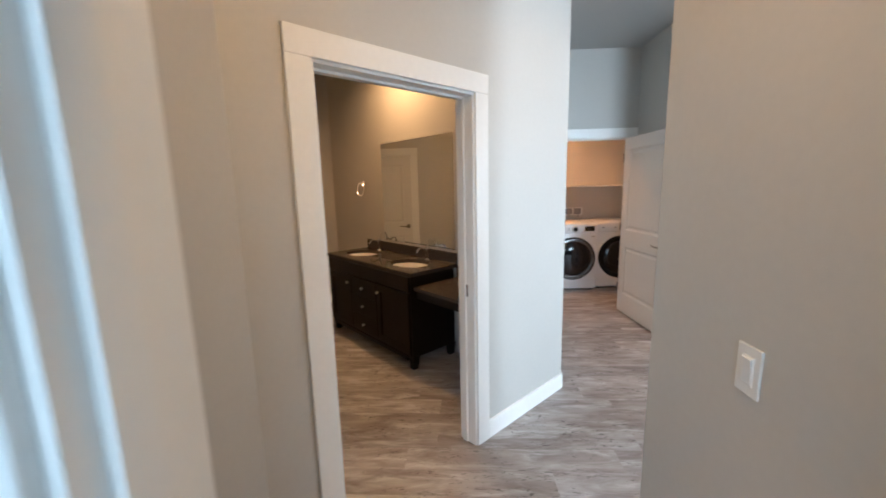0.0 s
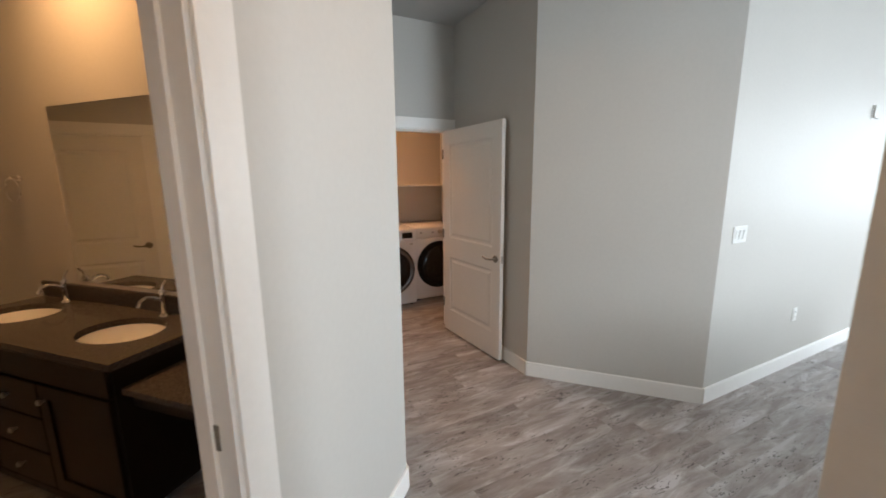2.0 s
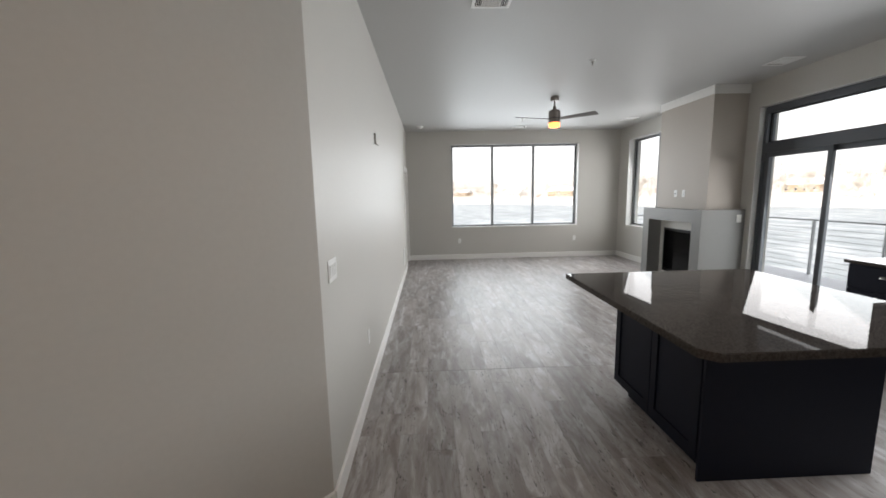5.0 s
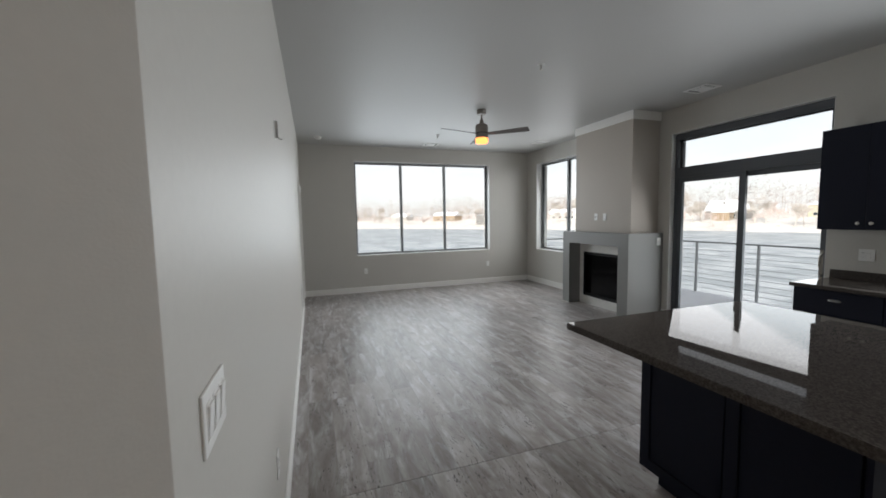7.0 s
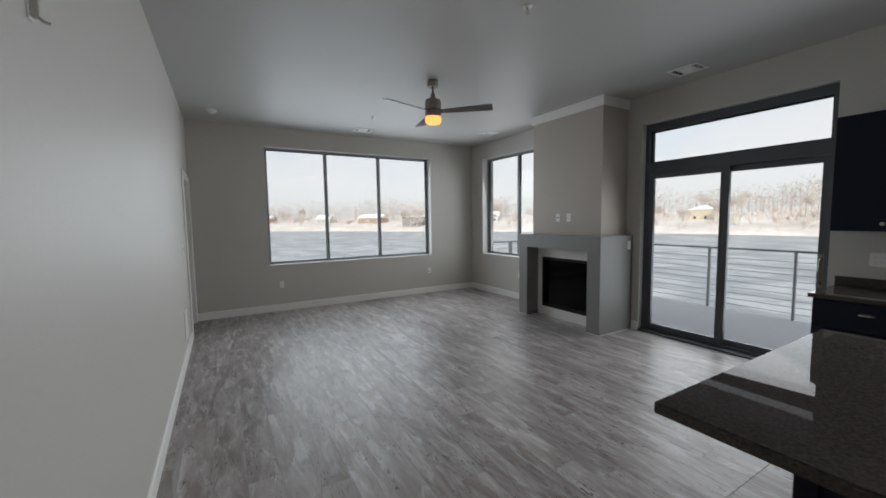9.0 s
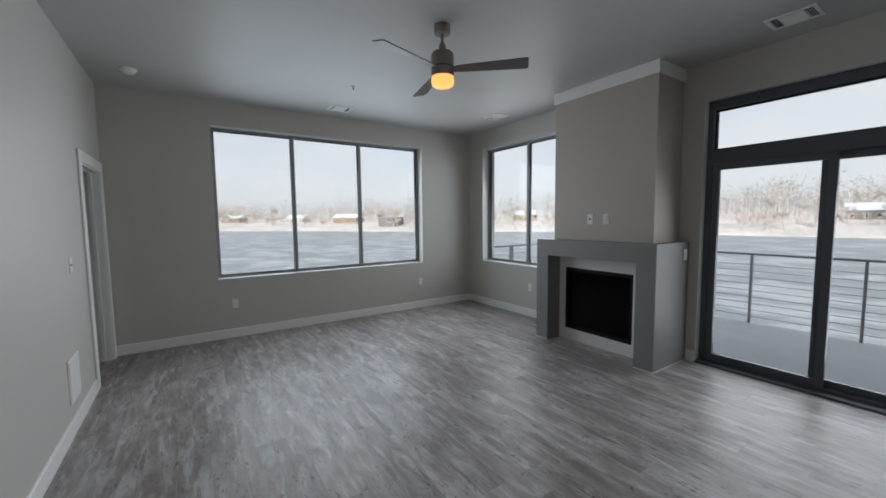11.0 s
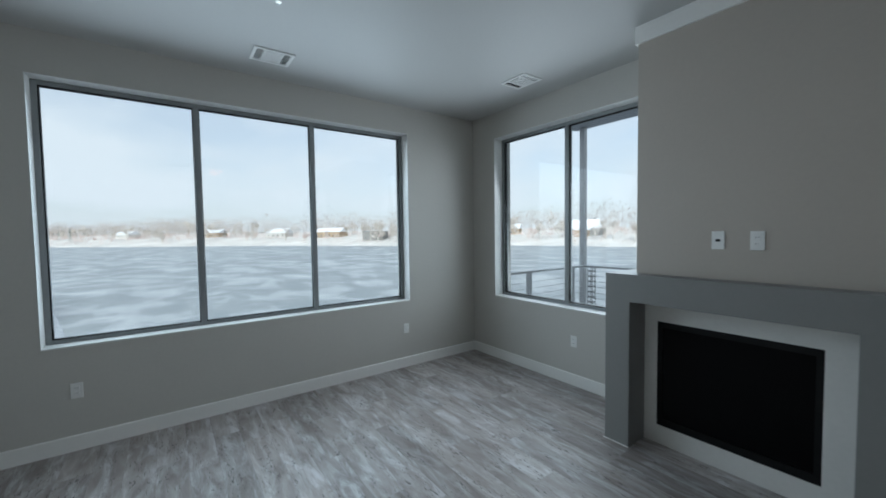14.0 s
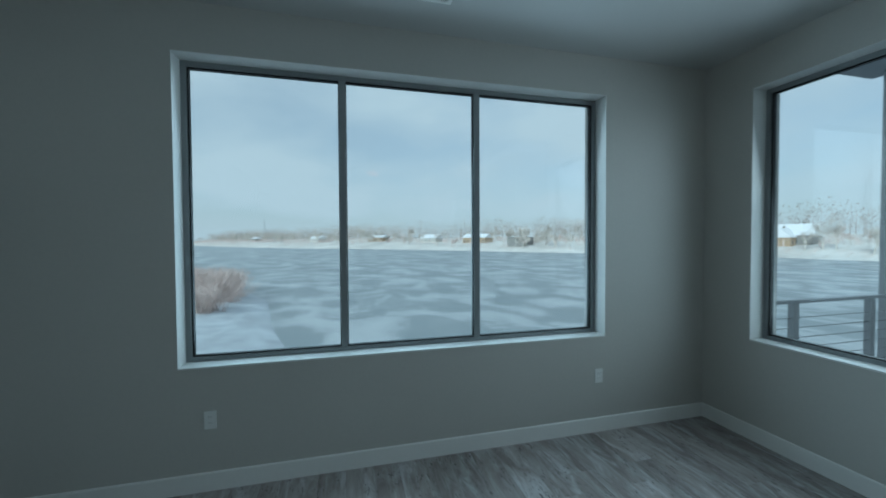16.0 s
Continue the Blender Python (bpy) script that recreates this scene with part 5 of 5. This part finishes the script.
def bare_tree(name, label, height, spread, seed, twigs, mat_twig):
    """A tapered trunk, forking limbs and a crown of fine frosted twigs."""
    rnd = random.Random(seed)
    ob = thing(name, label, "tree")
    bt, bc = bmesh.new(), bmesh.new()
    tips = []

    def grow(a, d, length, r, depth):
        bend = Vector((rnd.uniform(-1, 1), rnd.uniform(-1, 1), rnd.uniform(-0.3, 0.6))) * 0.16
        mid = a + d * length * 0.5
        d2 = (d + bend).normalized()
        b = mid + d2 * length * 0.5
        rod(bt, a, mid, r, r * 0.85, 5)
        rod(bt, mid, b, r * 0.85, r * 0.68, 5)
        if depth <= 1:
            tips.append((b, d2, length))
        if depth == 0:
            tips.append((mid, d2, length))
            return
        for _ in range(3 if depth > 1 else 4):
            side = Vector((rnd.uniform(-1, 1), rnd.uniform(-1, 1), rnd.uniform(-0.05, 0.55)))
            grow(b if rnd.random() < 0.7 else mid, (d2 * 0.75 + side * spread).normalized(), length * rnd.uniform(0.58, 0.80), r * rnd.uniform(0.48, 0.62), depth - 1)

    grow(Vector((0, 0, -0.4)), Vector((rnd.uniform(-0.06, 0.06), rnd.uniform(-0.06, 0.06), 1)).normalized(), height * 0.30, height * 0.019, 3)
    for _ in range(twigs):
        p, d, length = rnd.choice(tips)
        q = p + Vector((rnd.gauss(0, 1), rnd.gauss(0, 1), rnd.gauss(0, 0.8))) * length * 0.30
        w = (d + Vector((rnd.uniform(-1, 1), rnd.uniform(-1, 1), rnd.uniform(-0.5, 0.9)))).normalized()
        n = w.orthogonal().normalized() * height * rnd.uniform(0.0014, 0.0030)
        e = q + w * length * rnd.uniform(0.25, 0.6)
        bc.faces.new([bc.verts.new(v) for v in (q - n, q + n, e)])
    part("trunk", bt, BARK, ob, "frosted grey-brown trunk and limbs")
    part("crown", bc, mat_twig, ob, "crown of fine frosted twigs")
    return ob


def conifer(height, seed):
    rnd = random.Random(seed)
    ob = thing("conifer", "snow-dusted conifer on the far bank", "tree")
    part("trunk", rod(bmesh.new(), (0, 0, -0.4), (0, 0, height * 0.95), height * 0.016, 0.02, 6), BARK, ob)
    bm = bmesh.new()
    for _ in range(900):
        t = rnd.random() ** 0.7
        z, r = height * (0.08 + 0.92 * t), height * 0.20 * (1 - t) + 0.05
        a, k = rnd.uniform(0, 2 * math.pi), rnd.uniform(0.35, 1.0)
        c = Vector((math.cos(a) * r * k, math.sin(a) * r * k, z - r * k * 0.3))
        s = height * rnd.uniform(0.012, 0.035)
        u = Vector((math.cos(a), math.sin(a), -0.4)) * s
        v = Vector((-math.sin(a), math.cos(a), rnd.uniform(-0.3, 0.3))) * s * 0.6
        bm.faces.new([bm.verts.new(x) for x in (c - v, c + u, c + v, c - u * 0.5)])
    part("crown", bm, CONIFER, ob)
    return ob


def ground_at(s, inland):
    """A place on the far bank, s from 0 to 1 along the shore."""
    f = s * (len(far_line) - 2)
    i = int(f)
    p = far_line[i].lerp(far_line[i + 1], f - i)
    d = (far_line[i + 1] - far_line[i]).normalized()
    q = p + Vector((-d.y, d.x, 0)) * inland
    table = ((0, 0.15), (4, 1.0), (12, 2.2), (26, 4.0), (60, 6.5), (140, 8.5), (900, 10.0))
    for (a, za), (b, zb) in zip(table, table[1:]):
        if inland <= b:
            return Vector((q.x, q.y, WATER + za + (zb - za) * (inland - a) / (b - a) - 0.35)), math.degrees(math.atan2(d.y, d.x))
    return Vector((q.x, q.y, WATER + 9)), 0.0


def shore_place(az, inland):
    """The place on the far bank that lies at a compass angle from the room (degrees from +x)."""
    best = None
    for i in range(401):
        q, turn = ground_at(i / 400, inland)
        a = math.degrees(math.atan2(q.y - 1.0, q.x - 7.5))
        if best is None or abs(a - az) < best[0]:
            best = (abs(a - az), q, turn)
    return best[1], best[2]


rnd = random.Random(7)
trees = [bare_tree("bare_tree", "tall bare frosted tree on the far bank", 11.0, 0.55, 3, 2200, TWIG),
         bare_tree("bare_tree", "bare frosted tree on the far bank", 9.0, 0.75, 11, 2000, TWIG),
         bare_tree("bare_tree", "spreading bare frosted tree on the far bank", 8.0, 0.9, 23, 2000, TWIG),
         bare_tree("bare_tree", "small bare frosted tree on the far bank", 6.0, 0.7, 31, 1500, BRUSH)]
firs = [conifer(9.0, 5)]
first = {}
SPOTS = []
for k in range(150):
    az = rnd.uniform(-92, 27)
    SPOTS.append((az, rnd.choice((9, 16, 24, 34, 48, 65)) + rnd.uniform(-3, 3), rnd.choice((0, 1, 1, 2, 2, 3, 3, 3)), rnd.uniform(1.0, 1.75)))
SPOTS += [(-69.2, 20, 0, 1.55), (-67.0, 24, 2, 1.25), (-76.9, 10, 2, 1.25), (-80.4, 12, 1, 1.3), (-79, 30, 0, 1.0), (-31, 10, 0, 0.95), (-29.5, 13, 1, 1.1), (-32.6, 14, 1, 1.0), (-28, 8, 2, 1.0), (-7.5, 30, 1, 1.2), (-14, 34, 0, 1.0), (5, 20, 1, 1.1), (2, 26, 2, 1.2)]
for az, inland, kind, size in SPOTS:
    q, _ = shore_place(az, inland)
    m = Matrix.Translation(q) @ Matrix.Rotation(rnd.uniform(0, 6.28), 4, "Z") @ Matrix.Diagonal((size, size, size * rnd.uniform(0.85, 1.1), 1))
    tree = trees[kind]
    if kind not in first:
        first[kind] = tree
        tagged(tree, group="bare trees on the far bank")
        tree.matrix_basis = m
    else:
        c = copy_thing(tree, Matrix.Translation(q))
        c.matrix_basis = m
for az, inland, size in ((8.5, 18, 1.1), (9.4, 22, 0.9), (-6.0, 24, 0.8), (14, 30, 1.0), (-50, 24, 0.7)):
    q, _ = shore_place(az, inland)
    m = Matrix.Translation(q) @ Matrix.Diagonal((size, size, size, 1))
    if "fir" not in first:
        first["fir"] = firs[0]
        tagged(firs[0], group="conifers on the far bank")
        firs[0].matrix_basis = m
    else:
        copy_thing(firs[0], Matrix.Translation(q)).matrix_basis = m

# thickets along the shore and the woods behind, past counting
bm = bmesh.new()
for k in range(9000):
    s = rnd.uniform(0.02, 0.98)
    inland = rnd.choice((3, 5, 8, 12, 18, 30, 45, 70)) + rnd.uniform(-2, 4)
    q, _ = ground_at(s, max(0.5, inland))
    q += Vector((rnd.uniform(-5, 5), rnd.uniform(-5, 5), 0))
    h = rnd.uniform(0.5, 1.8) if inland < 20 else rnd.uniform(1.5, 4.2)
    for j in range(6 if inland < 20 else 7):
        w = Vector((rnd.uniform(-0.6, 0.6), rnd.uniform(-0.6, 0.6), 1.0)) * h * rnd.uniform(0.6, 1.0)
        n = Vector((rnd.uniform(-1, 1), rnd.uniform(-1, 1), 0)).normalized() * h * 0.028
        o = q + Vector((rnd.uniform(-1.0, 1.0), rnd.uniform(-1.0, 1.0), 0.2)) * 0.8
        bm.faces.new([bm.verts.new(v) for v in (o - n, o + n, o + w)])
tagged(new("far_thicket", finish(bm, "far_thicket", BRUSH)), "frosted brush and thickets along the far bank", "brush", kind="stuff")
bm = bmesh.new()
for k in range(2600):
    q, _ = ground_at(rnd.uniform(0.02, 0.98), rnd.uniform(45, 130))
    h = (13.0 + 5.0 * noise.noise(q * 0.02)) * rnd.uniform(0.6, 1.15)
    n = Vector((rnd.uniform(-1, 1), rnd.uniform(-1, 1), 0)).normalized()
    bm.faces.new([bm.verts.new(v) for v in (q - n * 0.16, q + n * 0.16, q + Vector((rnd.uniform(-0.5, 0.5), 0, h * 0.9)))])
    for j in range(34):
        u, a, c = rnd.random(), rnd.uniform(0, 2 * math.pi), math.sqrt(rnd.random())
        z = 0.25 + 0.75 * u
        r = h * 0.34 * c * math.sqrt(max(0.05, 1 - ((z - 0.55) / 0.5) ** 2))
        o = q + Vector((math.cos(a) * r, math.sin(a) * r, h * z))
        w = Vector((math.cos(a) * 0.7 + rnd.uniform(-0.4, 0.4), math.sin(a) * 0.7 + rnd.uniform(-0.4, 0.4), rnd.uniform(0.1, 1.0))) * h * rnd.uniform(0.06, 0.15)
        n = w.orthogonal().normalized() * h * 0.008
        bm.faces.new([bm.verts.new(v) for v in (o - n, o + n, o + w)])
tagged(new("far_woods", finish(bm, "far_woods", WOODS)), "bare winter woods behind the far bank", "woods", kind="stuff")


def house(label, az, inland, w, d, h, roof_h, mat, hip=False, turn=0, dz=0.0):
    """x along the shore, y away from the river; a gable or a hipped roof under snow."""
    q, face = shore_place(az, inland)
    ob = thing("house", label, "house", Matrix.Translation(q + Vector((0, 0, dz))) @ Matrix.Rotation(radians(face + turn), 4, "Z"))
    part("wall", box(-w / 2, w / 2, -d / 2, d / 2, -1.0, h), mat, ob)
    bm = bmesh.new()
    e, i = 0.5, (w * 0.42 if hip else 0.0)
    lo = [bm.verts.new(c) for c in ((-w / 2 - e, -d / 2 - e, h), (w / 2 + e, -d / 2 - e, h), (w / 2 + e, d / 2 + e, h), (-w / 2 - e, d / 2 + e, h))]
    t0, t1 = bm.verts.new((-w / 2 - e + i, 0, h + roof_h)), bm.verts.new((w / 2 + e - i, 0, h + roof_h))
    for f in ((lo[0], lo[1], t1, t0), (lo[2], lo[3], t0, t1), (lo[1], lo[2], t1), (lo[3], lo[0], t0), (lo[3], lo[2], lo[1], lo[0])):
        bm.faces.new(f)
    r = part("roof", bm, ROOFSNOW, ob, "snow-covered roof")
    part("chimney", box(w * 0.2, w * 0.2 + 0.7, 0.3, 1.0, h, h + roof_h + 0.7), STONE, r)
    n = max(2, int(w / 3))
    for lvl in range(max(1, int(h / 2.6))):
        for k in range(n):
            x = -w / 2 + (k + 0.5) * w / n
            for side in (-1, 1):
                y = side * d / 2
                wn_ob = part("window", box(x - 0.6, x + 0.6, y - 0.05, y + 0.05, 0.7 + 2.6 * lvl, 2.0 + 2.6 * lvl), HOUSEWHITE, ob)
                part("pane", box(x - 0.5, x + 0.5, y - 0.07, y + 0.07, 0.8 + 2.6 * lvl, 1.9 + 2.6 * lvl), HOUSEGLASS, wn_ob)
    return ob


house("dark timber house with two gables and a snowy roof", -57.0, 30, 15, 9, 3.4, 4.4, HOUSEGREY)
house("dark timber gable wing under a snowy roof", -56.2, 24, 6, 6, 3.2, 3.6, HOUSETAN, turn=90)
house("pale yellow square house with a hipped snowy roof", -65.2, 34, 8, 8, 4.6, 1.8, HOUSEYELLOW, hip=True)
house("low house among trees with a snowy roof", -83.0, 40, 15, 9, 3.0, 2.6, HOUSEGREY)
house("white house with a snowy roof on the far bank", -13.0, 36, 14, 9, 3.2, 2.8, HOUSEWHITE)
house("tan riverside house with a snowy roof", -19.5, 30, 18, 9, 3.6, 2.6, HOUSETAN)
house("grey flat-fronted house near the far shore", -26.0, 18, 11, 9, 5.0, 0.8, HOUSEGREY, hip=True)
house("tan house with a snowy roof on the far bank", -5.0, 44, 15, 9, 3.2, 2.4, HOUSETAN)
house("white house with a snowy roof on the far bank", 3.5, 46, 13, 9, 3.0, 2.6, HOUSEWHITE)
house("grey house with a snowy roof on the far bank", 11.5, 50, 14, 9, 3.0, 2.6, HOUSEGREY)
house("white house with a snowy roof on the far bank", -37.0, 34, 13, 9, 3.2, 2.8, HOUSEWHITE)
house("tan house with a snowy roof on the far bank", -46.0, 40, 12, 9, 3.2, 2.8, HOUSETAN)
mast_at, _ = shore_place(10.6, 120)
mast = thing("radio_mast", "thin pale lattice radio mast behind the far woods", "mast", Matrix.Translation(mast_at))
bm = bmesh.new()
for a in range(3):
    c = Vector((0.6 * math.cos(a * 2.094), 0.6 * math.sin(a * 2.094), 0))
    rod(bm, c, c * 0.4 + Vector((0, 0, 34)), 0.18, 0.12, 5)
part("lattice", bm, STEEL, mast)

# near-bank bushes
def near_bush(seed):
    rb = random.Random(seed)
    ob = thing("frosted_bush", "low frosted reddish bush on the snowy near bank", "bush", None, "near bank bushes")
    bm = bmesh.new()
    for _ in range(300):
        a = Vector((rb.gauss(0, 0.4), rb.gauss(0, 0.4), -0.1))
        b = a + Vector((rb.gauss(0, 0.55), rb.gauss(0, 0.55), rb.uniform(0.5, 1.9)))
        n = Vector((rb.uniform(-1, 1), rb.uniform(-1, 1), 0)).normalized() * 0.022
        bm.faces.new([bm.verts.new(v) for v in (a - n, a + n, b)])
        for _ in range(3):
            c = a.lerp(b, rb.uniform(0.4, 0.95))
            e = c + Vector((rb.gauss(0, 0.3), rb.gauss(0, 0.3), rb.uniform(0.1, 0.5)))
            bm.faces.new([bm.verts.new(v) for v in (c - n * 0.7, c + n * 0.7, e)])
    part("branches", bm, BRUSH, ob)
    return ob


bushes = [near_bush(1), near_bush(2)]
PLACES = [(rnd.uniform(41.5, 63), rnd.uniform(0, 1)) for _ in range(24)]
for k, (x, u) in enumerate(PLACES):
    y = 11.2 + (x - 42) * 0.16 + 5.0 * u
    size = rnd.uniform(1.1, 1.75)
    m = pose(x, y, WATER + 0.75, 0, 0, rnd.uniform(0, 360)) @ Matrix.Diagonal((size, size, size, 1))
    if k < 2:
        bushes[k].matrix_basis = m
    else:
        copy_thing(bushes[k % 2], Matrix()).matrix_basis = m


# ---- floor boards ----
PW, PL, GAP = 0.178, 1.22, 0.0002
_boards = {}


def board_mesh(length):
    key = round(length, 3)
    if key not in _boards:
        bm, e = bmesh.new(), 0.0005
        w2, l2 = PW / 2 - GAP, length / 2 - GAP
        lo = [bm.verts.new(c) for c in ((-l2, -w2, -0.008), (l2, -w2, -0.008), (l2, w2, -0.008), (-l2, w2, -0.008))]
        up = [bm.verts.new(c) for c in ((-l2, -w2, -e), (l2, -w2, -e), (l2, w2, -e), (-l2, w2, -e))]
        top = [bm.verts.new(c) for c in ((-l2 + e, -w2 + e, 0), (l2 - e, -w2 + e, 0), (l2 - e, w2 - e, 0), (-l2 + e, w2 - e, 0))]
        for r0, r1 in ((lo, up), (up, top)):
            for i in range(4):
                bm.faces.new((r0[i], r0[(i + 1) % 4], r1[(i + 1) % 4], r1[i]))
        bm.faces.new(top)
        _boards[key] = finish(bm, "plank", PLANK)
    return _boards[key]


def floor_boards(name, label, rows, ends):
    ob = tagged(new(name), label, "floor", kind="structure")
    rb = random.Random(name)
    for k in rows:
        x0, x1 = ends((k + 0.5) * PW)
        at, cut = x0, rb.choice((0.25, 0.45, 0.65, 0.85, 1.05, 1.22))
        while at < x1 - 0.02:
            length = min(cut, x1 - at)
            if x1 - at - length < 0.12:
                length = x1 - at
            b = new("plank", board_mesh(length))
            b.parent = ob
            b.location = (at + length / 2, (k + 0.5) * PW, 0)
            at, cut = at + length, PL
    return ob


SEAM = 4.955
vinyl = "weathered grey-brown oak-look vinyl plank floor"
floor_boards("floor_living", vinyl + " of the living room", range(-13, 17), lambda y: (SEAM, XW + 0.02))
floor_boards("floor_kitchen", vinyl + " of the kitchen", range(-13, 17), lambda y: (-2.05 if y > 9 * PW else 1.30, SEAM - 0.003))
floor_boards("floor_hall", vinyl + " of the hall, bathroom and laundry", range(4, 39), lambda y: (-2.05, 1.297 if y < 9 * PW else (3.45 if y > 17 * PW else -2.05)))
floor_boards("floor_bedroom", vinyl + " of the bedroom", range(-13, 4), lambda y: (-2.55, 1.297))
floor_boards("floor_side_room", vinyl + " of the side room", range(17, 26), lambda y: (8.9, XW))
